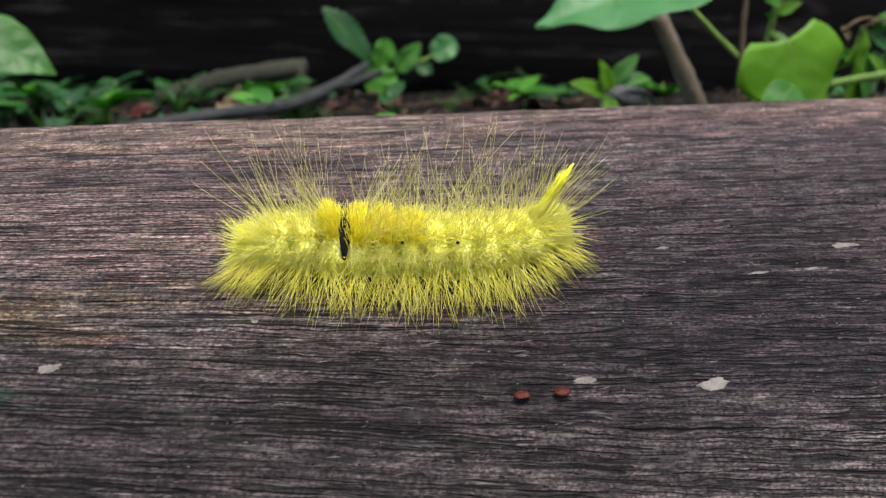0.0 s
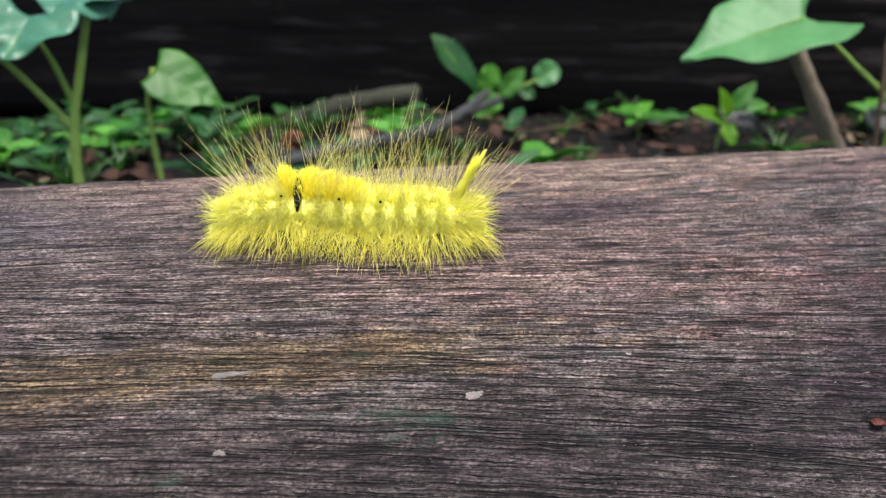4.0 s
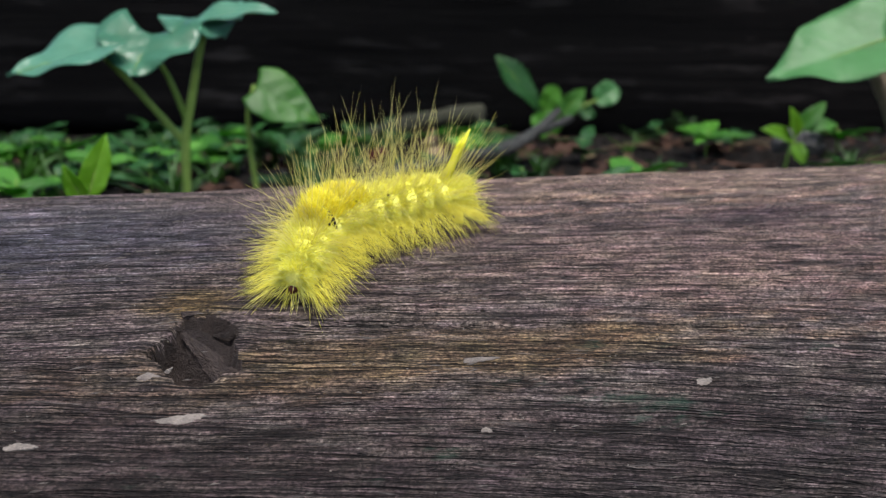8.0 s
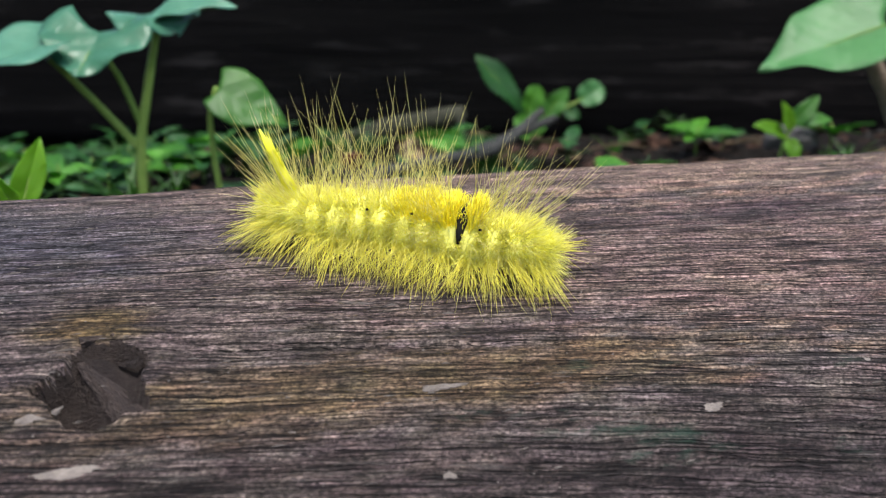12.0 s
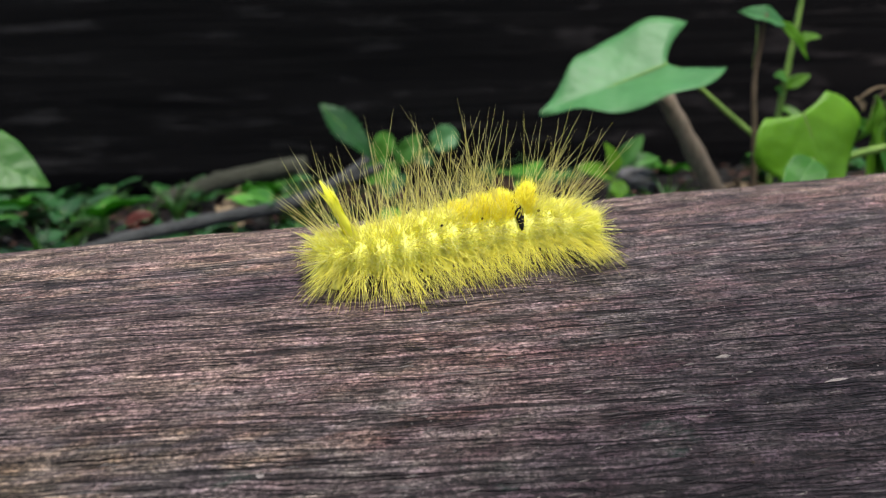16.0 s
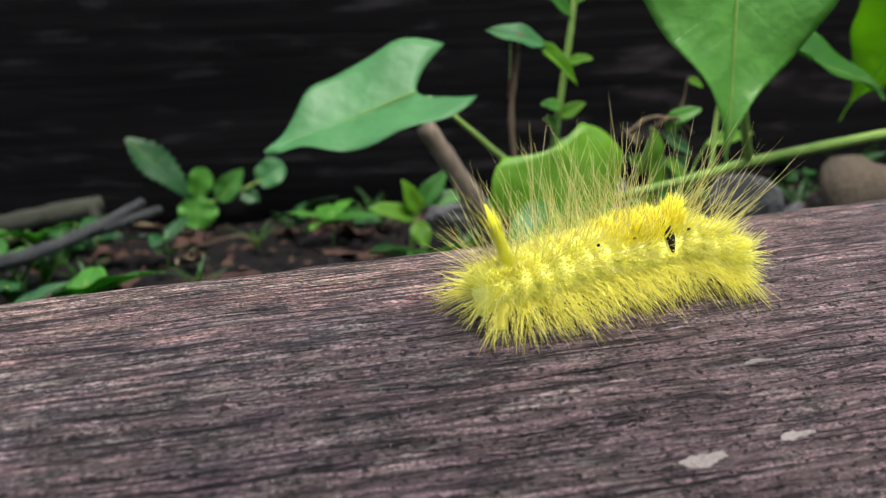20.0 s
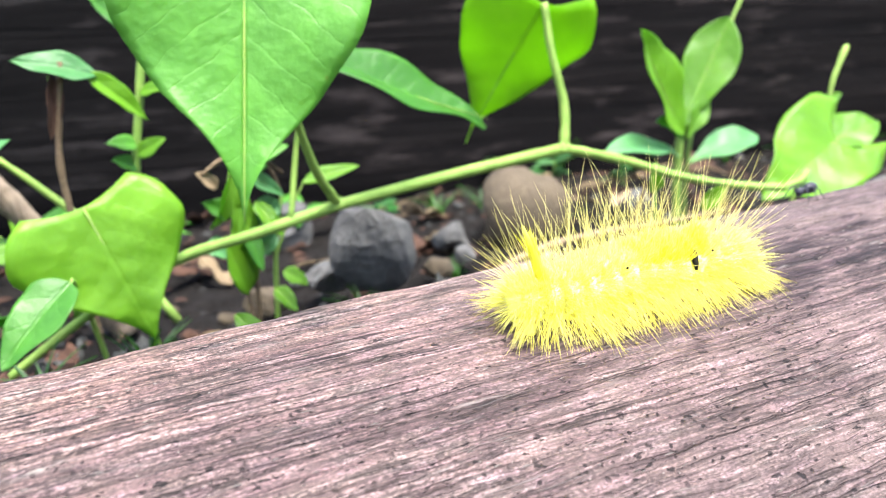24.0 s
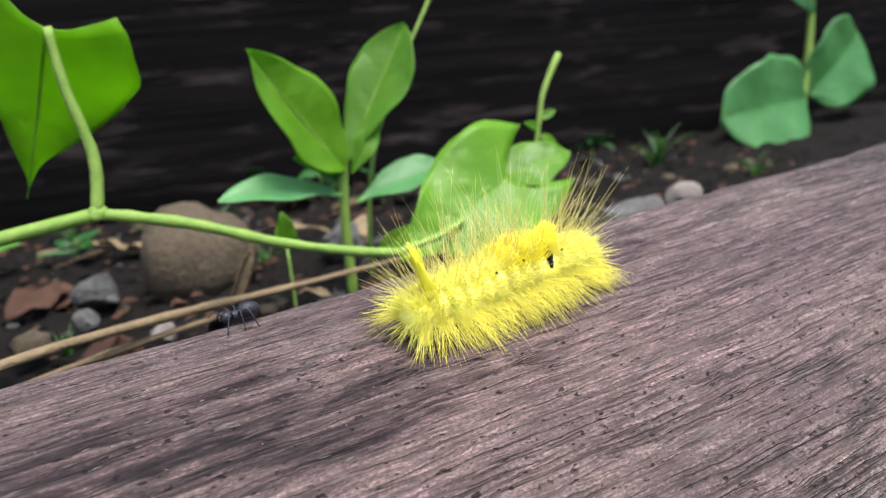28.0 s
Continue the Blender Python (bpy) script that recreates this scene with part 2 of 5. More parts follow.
def leafy(name, dark, light, veins=0.5, gloss=0.42, through=0.35):
    m, nt, b = material(name)
    info = nt.nodes.new("ShaderNodeObjectInfo")
    co = nt.nodes.new("ShaderNodeTexCoord")
    sp = nt.nodes.new("ShaderNodeSeparateXYZ")
    nt.links.new(co.outputs["Object"], sp.inputs[0])
    side = calc(nt, "ABSOLUTE", sp.outputs["X"])
    slant = calc(nt, "SUBTRACT", sp.outputs["Y"], calc(nt, "MULTIPLY", side, 0.9))
    slant = calc(nt, "ADD", slant, calc(nt, "MULTIPLY", grain(nt, place(nt, (1, 1, 1)), 120, 2, 0.5), 0.006))
    wave = calc(nt, "PINGPONG", calc(nt, "MULTIPLY", slant, 100.0), 0.38)
    rib = ramp(nt, calc(nt, "MULTIPLY", wave, 2.6), ((0.0, 1.0), (0.10, 0.0)))
    mid = ramp(nt, calc(nt, "MULTIPLY", side, 900.0), ((0.25, 1.0), (0.6, 0.0)))
    vein = calc(nt, "MAXIMUM", calc(nt, "MULTIPLY", rib, 0.22), calc(nt, "MULTIPLY", mid, 0.6))
    n1 = grain(nt, place(nt, (1, 1, 1)), 55, 4, 0.6)
    n2 = grain(nt, place(nt, (1, 1, 1)), 600, 4, 0.65)
    fac = calc(nt, "ADD", calc(nt, "MULTIPLY", n1, 0.7), calc(nt, "MULTIPLY", calc(nt, "SUBTRACT", info.outputs["Random"], 0.5), 0.35))
    col = mix(nt, ramp(nt, fac, ((0.2, 0.0), (0.62, 1.0))), dark, light)
    col = mix(nt, calc(nt, "MULTIPLY", vein, veins), col, tuple(min(1, c * 1.5 + 0.03) for c in light))
    spots = ramp(nt, grain(nt, place(nt, (1, 1, 1), loc=(1, 2, 0)), 260, 3, 0.7), ((0.70, 0.0), (0.76, 1.0)))
    col = mix(nt, calc(nt, "MULTIPLY", spots, 0.35), col, (0.16, 0.13, 0.03))
    nt.links.new(col, b.inputs["Base Color"])
    b.inputs["Roughness"].default_value = gloss
    b.inputs["Specular IOR Level"].default_value = 0.45
    pucker = grain(nt, place(nt, (1, 1, 1)), 210, 2, 0.5)
    relief(nt, b, calc(nt, "SUBTRACT", calc(nt, "ADD", calc(nt, "MULTIPLY", n2, 0.35), pucker), calc(nt, "MULTIPLY", vein, 0.5)), 0.5, 0.0012)
    t = nt.nodes.new("ShaderNodeBsdfTranslucent")
    nt.links.new(mix(nt, 0.5, col, tuple(min(1, c * 1.6) for c in light)), t.inputs["Color"])
    ms = node(nt, "ShaderNodeMixShader", Fac=through)
    nt.links.new(b.outputs[0], ms.inputs[1])
    nt.links.new(t.outputs[0], ms.inputs[2])
    nt.links.new(ms.outputs[0], nt.nodes["Material Output"].inputs["Surface"])
    return m


def speckled(name, dark, light, scale, gloss=0.8, bump=0.5, dist=0.001, stretch=(1, 1, 1)):
    m, nt, b = material(name)
    info = nt.nodes.new("ShaderNodeObjectInfo")
    n1 = grain(nt, place(nt, stretch), scale, 5, 0.65)
    n2 = grain(nt, place(nt, stretch), scale * 8, 4, 0.7)
    isl = nt.nodes.new("ShaderNodeNewGeometry").outputs["Random Per Island"]
    f = calc(nt, "ADD", calc(nt, "MULTIPLY", n1, 0.5), calc(nt, "MULTIPLY", n2, 0.3))
    f = calc(nt, "ADD", f, calc(nt, "MULTIPLY", calc(nt, "ADD", info.outputs["Random"], isl), 0.14))
    nt.links.new(ramp(nt, f, ((0.3, dark), (0.72, light))), b.inputs["Base Color"])
    b.inputs["Roughness"].default_value = gloss
    b.inputs["Specular IOR Level"].default_value = 0.2
    relief(nt, b, calc(nt, "ADD", n1, n2), bump, dist)
    return m


def hairy(name, root, end, through=0.45):
    """Soft hair, a little translucent, with a slight change of tone from hair to hair."""
    m, nt, b = material(name)
    isl = nt.nodes.new("ShaderNodeNewGeometry").outputs["Random Per Island"]
    col = mix(nt, isl, root, end)
    nt.links.new(col, b.inputs["Base Color"])
    b.inputs["Roughness"].default_value = 0.45
    t = nt.nodes.new("ShaderNodeBsdfTranslucent")
    nt.links.new(col, t.inputs["Color"])
    ms = node(nt, "ShaderNodeMixShader", Fac=through)
    nt.links.new(b.outputs[0], ms.inputs[1])
    nt.links.new(t.outputs[0], ms.inputs[2])
    nt.links.new(ms.outputs[0], nt.nodes["Material Output"].inputs["Surface"])
    return m


WOOD = weathered_wood()
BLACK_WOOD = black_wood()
KNOT_FACE = speckled("broken_heartwood", (0.015, 0.011, 0.010), (0.13, 0.098, 0.088), 420, 0.75, 1.0, 0.002, (0.3, 1, 1))
KNOT = speckled("knot_wood", (0.010, 0.0075, 0.007), (0.075, 0.056, 0.050), 420, 0.75, 1.0, 0.002)
LEAF = leafy("vine_leaf", (0.034, 0.14, 0.012), (0.10, 0.31, 0.03), 0.13, 0.42, 0.42)
LEAF_PALE = leafy("pale_leaf", (0.032, 0.135, 0.03), (0.082, 0.25, 0.078), 0.12, 0.48, 0.28)
LEAF_DEEP = leafy("deep_leaf", (0.007, 0.048, 0.008), (0.022, 0.11, 0.016), 0.2, 0.45, 0.3)
LEAF_LIME = leafy("lime_leaf", (0.080, 0.21, 0.009), (0.185, 0.41, 0.022), 0.14, 0.4, 0.55)
LEAF_THIN = leafy("thin_leaf", (0.12, 0.25, 0.014), (0.25, 0.45, 0.03), 0.2, 0.4, 0.7)
# the blue in this leaf colour is sky reflection painted in
LEAF_SKY_TINT = leafy("sky_tinted_leaf", (0.033, 0.13, 0.068), (0.088, 0.245, 0.16), 0.1, 0.28, 0.25)
GRASS = leafy("grass_blade", (0.012, 0.055, 0.007), (0.045, 0.14, 0.014), 0.1, 0.5, 0.35)
STEM = speckled("green_stem", (0.07, 0.16, 0.02), (0.22, 0.32, 0.07), 220, 0.55, 0.4, 0.0005)
STALK = speckled("brown_stalk", (0.06, 0.045, 0.033), (0.34, 0.27, 0.20), 90, 0.8, 0.9, 0.002, (1, 1, 0.15))
TWIG = speckled("dry_twig", (0.03, 0.02, 0.012), (0.16, 0.115, 0.068), 120, 0.8, 0.8, 0.001)
BARK = speckled("grey_bark", (0.010, 0.011, 0.010), (0.075, 0.077, 0.074), 110, 0.85, 0.9, 0.002)
MOSSY = speckled("mossy_bark", (0.008, 0.009, 0.006), (0.052, 0.053, 0.036), 70, 0.9, 0.9, 0.002)
STONE = speckled("stone", (0.022, 0.0225, 0.023), (0.115, 0.113, 0.110), 60, 0.8, 0.7, 0.002)
STONE_WARM = speckled("warm_stone", (0.018, 0.014, 0.009), (0.105, 0.082, 0.055), 60, 0.85, 0.7, 0.002)
SOIL = speckled("soil", (0.0025, 0.0018, 0.0015), (0.016, 0.0115, 0.009), 120, 0.95, 1.0, 0.006)
LITTER = speckled("dry_leaf", (0.015, 0.007, 0.005), (0.075, 0.037, 0.023), 110, 0.75, 0.7, 0.001)
STRAW = speckled("straw_leaf", (0.07, 0.05, 0.028), (0.21, 0.155, 0.09), 110, 0.7, 0.6, 0.001)
FLAKE = speckled("pale_flake", (0.05, 0.042, 0.038), (0.23, 0.20, 0.18), 420, 0.8, 0.6, 0.0004)
SEED = speckled("red_seed", (0.02, 0.004, 0.003), (0.08, 0.018, 0.011), 500, 0.4, 0.4, 0.0004)
MOSS = speckled("moss", (0.016, 0.07, 0.035), (0.05, 0.18, 0.085), 500, 0.95, 1.0, 0.001)
INSECT = speckled("insect_shell", (0.006, 0.006, 0.009), (0.03, 0.03, 0.04), 500, 0.3, 0.3, 0.0003)
SKIN = speckled("caterpillar_skin", (0.97, 0.92, 0.13), (0.98, 0.96, 0.30), 500, 0.95, 0.5, 0.0004)
VELVET = speckled("black_velvet", (0.004, 0.004, 0.004), (0.012, 0.011, 0.010), 900, 0.95, 0.3, 0.0003)
HAIR = hairy("yellow_hair", (0.99, 0.965, 0.15), (0.995, 0.985, 0.48), 0.6)
HAIR_LONG = hairy("long_hair", (0.80, 0.73, 0.20), (0.95, 0.90, 0.45), 0.5)
HAIR_LOW = hairy("flank_hair", (0.98, 0.92, 0.14), (0.99, 0.96, 0.36), 0.6)
PENCIL = hairy("pencil_hair", (0.98, 0.96, 0.05), (0.99, 0.98, 0.14), 0.5)
BRUSH = hairy("golden_brush", (0.99, 0.90, 0.05), (0.995, 0.96, 0.18), 0.6)

# ---- builders ----
def mesh_of(name, verts, faces, mat, smooth=True):
    """A mesh from points in cm."""
    me = bpy.data.meshes.new(name)
    me.from_pydata([tuple(c * CM for c in v) for v in verts], [], faces)
    me.materials.append(mat)
    if smooth:
        me.polygons.foreach_set("use_smooth", [True] * len(me.polygons))
    me.update()
    return me


def part(name, me, parent=None, m=None, label=""):
    ob = new(name, me)
    ob.parent = parent
    if m is not None:
        ob.matrix_basis = m
    return tagged(ob, label) if label else ob


def thing(name, label, category, group="", at=(0, 0, 0), kind=""):
    ob = new(name)
    ob.empty_display_size = 0.01
    ob.matrix_basis = pose(*(c * CM for c in at))
    return tagged(ob, label, category, group, kind)


def loft(rings, caps=True):
    """Joins rings of points, all of one count, into a closed skin."""
    n = len(rings[0])
    verts = [p for r in rings for p in r]
    faces = []
    for i in range(len(rings) - 1):
        for k in range(n):
            a, b = i * n + k, i * n + (k + 1) % n
            faces.append((a, b, b + n, a + n))
    if caps:
        faces.append(tuple(range(n))[::-1])
        faces.append(tuple(range(len(verts) - n, len(verts))))
    return verts, faces


def smooth_line(points, steps):
    """A smooth line through the points, steps pieces for each span."""
    p = [Vector(q) for q in points]
    p = [p[0] * 2 - p[1]] + p + [p[-1] * 2 - p[-2]]
    out = []
    for i in range(1, len(p) - 2):
        for s in range(steps):
            t = s / steps
            a, b, c, d = p[i - 1], p[i], p[i + 1], p[i + 2]
            out.append(0.5 * ((2 * b) + (c - a) * t + (2 * a - 5 * b + 4 * c - d) * t * t + (3 * b - a - 3 * c + d) * t ** 3))
    return out + [p[-2]]


def tube(points, radii, sides=8, steps=5, knobs=0.0, seed=0):
    """A bent, tapering rod through the points; radii for its start and end or for each point."""
    rnd = random.Random(seed)
    line = smooth_line(points, steps)
    rings = []
    up = Vector((0.2, 0.3, 0.93))
    for i, q in enumerate(line):
        d = (line[min(i + 1, len(line) - 1)] - line[max(i - 1, 0)]).normalized()
        s = d.cross(up).normalized()
        u = s.cross(d)
        t = i / (len(line) - 1) * (len(radii) - 1)
        k = min(int(t), len(radii) - 2)
        r = radii[k] + (radii[k + 1] - radii[k]) * (t - k)
        r *= 1 + knobs * rnd.uniform(-1, 1)
        rings.append([q + (s * math.cos(a) + u * math.sin(a)) * r * (1 + knobs * 0.6 * rnd.uniform(-1, 1)) for a in [j * math.tau / sides for j in range(sides)]])
    return loft(rings)


def outline(kind, s):
    """Half the width of a leaf at s of its length, as a share of its full half width."""
    if kind == "heart":
        return (math.sin(math.pi * min(1, (s * 0.93 + 0.07)) ** 0.62) ** 0.85) * (1 - 0.32 * s ** 1.5)
    if kind == "drip":
        return math.sin(math.pi * min(1, 0.06 + 0.94 * s) ** 0.56) ** (1.05 + 1.0 * s) * (1 - 0.25 * s) + 0.035 * (1 - s)
    if kind == "arrow":
        return ((1 - s) ** 0.8) * (0.72 + 0.55 * math.exp(-((s - 0.12) / 0.16) ** 2)) * min(1, (s + 0.03) * 14)
    if kind == "spoon":
        return (math.sin(math.pi * s ** 1.5) ** 0.8) * (0.9) + 0.10 * (1 - s)
    if kind == "round":
        return math.sqrt(max(0.0, 1 - (2 * s - 1) ** 2)) ** 0.9
    if kind == "lance":
        return math.sin(math.pi * s ** 0.8) ** 0.9
    return math.sin(math.pi * s ** 0.7) ** 0.75


def leaf_mesh(kind, length, width, mat, fold=0.25, droop=0.3, lobe=0.0, wave=0.04, seed=0, nu=22, nv=8, tip_curl=0.0, teeth=0.0, thick=0.018):
    """A leaf blade with a midrib fold: x across, y from the stalk to the tip, z up."""
    rnd = random.Random(seed)
    ph = [rnd.uniform(0, 6.28) for _ in range(4)]
    top = []
    for i in range(nu + 1):
        s = i / nu
        w = outline(kind, s) * width / 2
        for j in range(-nv, nv + 1):
            r = j / nv
            edge = 1 + (teeth * (1 if i % 2 else -1) if abs(j) == nv else 0) + 0.04 * math.sin(9 * s + ph[0] + (2 if r > 0 else 0)) + 0.018 * math.sin(27 * s + ph[3] + (1 if r > 0 else 0))
            x = r * w * edge
            y = s * length - lobe * length * (abs(r) ** 1.7) * max(0.0, 1 - s / 0.55) ** 1.3
            z = fold * abs(x) - droop * length * s * s - tip_curl * length * max(0, s - 0.7) ** 2 * 4
            z += wave * width * abs(r) * math.sin(13 * s + ph[1] + (1.7 if r > 0 else 0)) * (0.3 + 0.7 * abs(r)) + 0.012 * length * math.sin(4.3 * s + ph[2])
            z += 0.012 * width * math.cos((s * length - abs(x) * 0.9) * 8.0) * min(1, abs(r) * 3) * (1 - abs(r))
            top.append(Vector((x, y, z)))
    n = 2 * nv + 1
    verts = top + [v - Vector((0, 0, thick)) for v in top]
    off = len(top)
    faces = []
    for i in range(nu):
        for j in range(n - 1):
            a = i * n + j
            faces.append((a, a + 1, a + n + 1, a + n))
            faces.append((off + a, off + a + n, off + a + n + 1, off + a + 1))
    for i in range(nu):
        for j in (0, n - 1):
            a, b = i * n + j, (i + 1) * n + j
            faces.append((a, b, off + b, off + a) if j == 0 else (b, a, off + a, off + b))
    for j in range(n - 1):
        a, b = j, nu * n + j
        faces.append((a + 1, a, off + a, off + a + 1))
        faces.append((b, b + 1, off + b + 1, off + b))
    return mesh_of("leaf", verts, faces, mat)


def leaf_pose(base, tip, facing):
    """The pose of a leaf whose stalk end is at base, that points to tip and turns its upper side to facing."""
    y = (Vector(tip) - Vector(base)).normalized()
    x = y.cross(Vector(facing)).normalized()
    z = x.cross(y)
    m = Matrix((x, y, z)).transposed().to_4x4()
    m.translation = Vector(base) * CM
    return m


def leaf(parent, kind, base, tip, facing, width, mat, label="", name="leaf", **shape):
    length = (Vector(tip) - Vector(base)).length
    shape.setdefault("droop", 0.12)
    ob = part(name, leaf_mesh(kind, length, width, mat, **shape), parent, leaf_pose(base, tip, facing), label)
    mid = [(0, 0, 0.0), (0, length * 0.5, -shape["droop"] * length * 0.25), (0, length * 0.97, -shape["droop"] * length * 0.94)]
    v, f = tube([Vector(p) - Vector((0, 0, 0.03)) for p in mid], [0.036, 0.010], 6, 6)
    part("midrib", mesh_of("midrib", v, f, STEM), ob)
    return ob


def stem(parent, points, radii, mat=None, name="stem", sides=8, knobs=0.05, seed=1, label=""):
    v, f = tube(points, radii, sides, 6, knobs, seed)
    return part(name, mesh_of(name, v, f, mat or STEM), parent, None, label)


def wedge_mesh(size, mat, seed):
    """A splintered wedge of old wood."""
    rnd = random.Random(seed)
    rings = []
    for k in range(6):
        t = k / 5
        w, h = (0.55 - 0.40 * t) * size, (0.5 - 0.42 * t) * size
        rings.append([Vector(((t * 2.4 - 1.0) * size, x * w * rnd.uniform(0.7, 1.2), z * h * rnd.uniform(0.6, 1.3))) for x, z in ((-1, -0.6), (0.1, -1), (1, -0.5), (0.8, 0.5), (0, 1), (-0.7, 0.6))])
    v, f = loft(rings)
    return mesh_of("wedge", v, f, mat, False)


def rock_mesh(size, mat, seed, flat=0.75, facets=0):
    rnd = random.Random(seed * 7 + 1)
    cuts = [(Vector((rnd.gauss(0, 1), rnd.gauss(0, 1), rnd.gauss(0, 1))).normalized(), rnd.uniform(0.5, 0.75)) for _ in range(facets)]
    bm = bmesh.new()
    bmesh.ops.create_icosphere(bm, subdivisions=3, radius=1.0)
    off = Vector((seed * 3.1, seed * 1.7, seed * 0.9))
    for v in bm.verts:
        k = 1 + 0.28 * noise.noise(v.co * 0.9 + off) + 0.10 * noise.noise(v.co * 2.7 + off) + 0.03 * noise.noise(v.co * 8 + off)
        for way, far in cuts:
            over = v.co.dot(way) - far
            if over > 0:
                v.co -= way * over * 0.92
        v.co = Vector((v.co.x * k, v.co.y * k * 0.85, max(-0.55, v.co.z * k) * flat)) * size * CM
    me = bpy.data.meshes.new("rock")
    bm.to_mesh(me)
    bm.free()
    me.materials.append(mat)
    me.polygons.foreach_set("use_smooth", [facets < 8] * len(me.polygons))
    return me


# ---- the log: its own frame leans 18 degrees towards the viewer; u along it, v across it ----
LEAN = 18.0
LOG = pose(0, 0, 0, LEAN, 0, 0)


def crown(v):
    return -0.036 * (v - 2.5) ** 2


def on_log(u, v, h=0.0):
    """A place h cm over the log's upper face, as world cm."""
    q = LOG @ Vector((u, v, crown(v) + h))
    return q


def ground_height(x, y):
    h = -2.5 + 0.45 * noise.noise(Vector((x * 0.09, y * 0.09, 0.3))) + 0.22 * noise.noise(Vector((x * 0.35, y * 0.35, 1.3)))
    return h


def make_ground():
    def axis(lo, hi, step, reach):
        core = list(np.arange(lo, hi + 0.01, step))
        far = []
        d = step
        q = hi
        while q < reach:
            d *= 1.45
            q += d
            far.append(q)
        near = [lo - (f - hi) for f in far][::-1]
        return near + core + far
    xs, ys = axis(-25, 85, 0.55, 300000), axis(4, 46, 0.55, 300000)
    verts = []
    for y in ys:
        for x in xs:
            close = max(0.0, 1 - max(0, abs(x - 40) - 65) / 80) * max(0.0, 1 - max(0, abs(y - 30) - 30) / 80)
            verts.append((x, y, (ground_height(x, y) + 0.35 * noise.noise(Vector((x * 0.8, y * 0.8, 4))) + 0.28 * noise.noise(Vector((x * 1.9, y * 1.9, 7)))) if close > 0 else -2.5))
    n = len(xs)
    faces = [(j * n + i, j * n + i + 1, (j + 1) * n + i + 1, (j + 1) * n + i) for j in range(len(ys) - 1) for i in range(n - 1)]
    tagged(new("ground", mesh_of("ground", verts, faces, SOIL)), "dark damp soil under leaf litter behind the log", "ground", kind="structure")


KNOT_U, KNOT_V = -0.42, 0.58


def knot_reach(u, v):
    """1 on the ragged, angular rim of the knot, less inside it."""
    du, dv = (u - KNOT_U) / 0.56, (v - KNOT_V) / 0.66
    a = np.arctan2(dv, du)
    side = np.abs((a + 0.6) % (math.tau / 5) - math.tau / 10)
    return np.hypot(du, dv) * np.cos(side) * 1.06 + 0.05 * np.sin(3 * a + 1) + 0.05 * np.sin(7 * a + 2) + 0.03 * np.sin(13 * a)


def grain_way(u, v):
    """Where the grain lies across the log, bent round the knot."""
    du, dv = (u - KNOT_U), (v - KNOT_V)
    push = np.exp(-(du / 1.9) ** 2) * np.exp(-(dv / 1.3) ** 2) * np.sign(dv + 1e-9) * 0.22 * (1 - np.exp(-np.abs(dv) * 1.5))
    # the fibres fan out towards the near side of the thicker end
    spread = np.exp(-0.023 * 16.0 * np.tanh((u - 8) / 16.0))
    v = 5.7 - (5.7 - v) * spread
    return v - push + 0.05 * np.sin(u * 0.19) + 0.02 * np.sin(u * 0.55 + 1.0) + 0.005 * np.sin(u * 2.1 + v)


def log_face(u, v):
    """Height of the weathered upper face, with open grain, cracks and the pit of the knot."""
    du, dv = (u - KNOT_U), (v - KNOT_V)
    w = grain_way(u, v)
    z = np.zeros_like(u)
    rng = np.random.RandomState(7)
    for freq, amp in ((2.1, 0.010), (4.7, 0.011), (8.3, 0.011), (11.7, 0.010)):
        table = rng.rand(4096, 64)
        a = (w + 40) * freq
        c = (u + 60) * (0.12 + 0.07 * freq)
        i, k = np.floor(a).astype(int), np.floor(c).astype(int)
        fa, fc = a - i, c - k
        fa, fc = fa * fa * (3 - 2 * fa), fc * fc * (3 - 2 * fc)
        g = lambda p, q: table[p % 4096, q % 64]
        n = (g(i, k) * (1 - fa) + g(i + 1, k) * fa) * (1 - fc) + (g(i, k + 1) * (1 - fa) + g(i + 1, k + 1) * fa) * fc
        z += amp * (2 * n - 1)
    for cu, cv, length, deep in ((2.6, 0.12, 5.0, 0.07), (20.5, 4.15, 1.6, 0.05), (17.0, 0.8, 2.2, 0.05), (30, 1.5, 2.0, 0.05), (34.5, 0.9, 3.0, 0.06), (39.5, 2.6, 2.6, 0.06), (43, 1.4, 3.5, 0.06), (24, 4.3, 1.0, 0.05), (8.5, 2.4, 2.5, 0.04)):
        z -= deep * np.exp(-((w - cv) / 0.035) ** 2) * np.clip(1 - np.abs(u - cu) / length, 0, 1)
    # an angular hole whose broken heart falls away in two facets from a slanting edge
    r = knot_reach(u, v)
    edge = (du - 0.05) * 0.86 + dv * 0.5
    floor = 0.09 + np.where(edge > 0, 0.34 * edge, -1.2 * edge) + 0.03 * np.sin(9 * du + 4 * dv) * np.sin(11 * dv)
    z -= np.clip(floor, 0.05, 0.5) * np.clip((0.95 - r) * 7, 0, 1)
    z += 0.018 * np.exp(-((r - 1.25) / 0.25) ** 2)
    return z


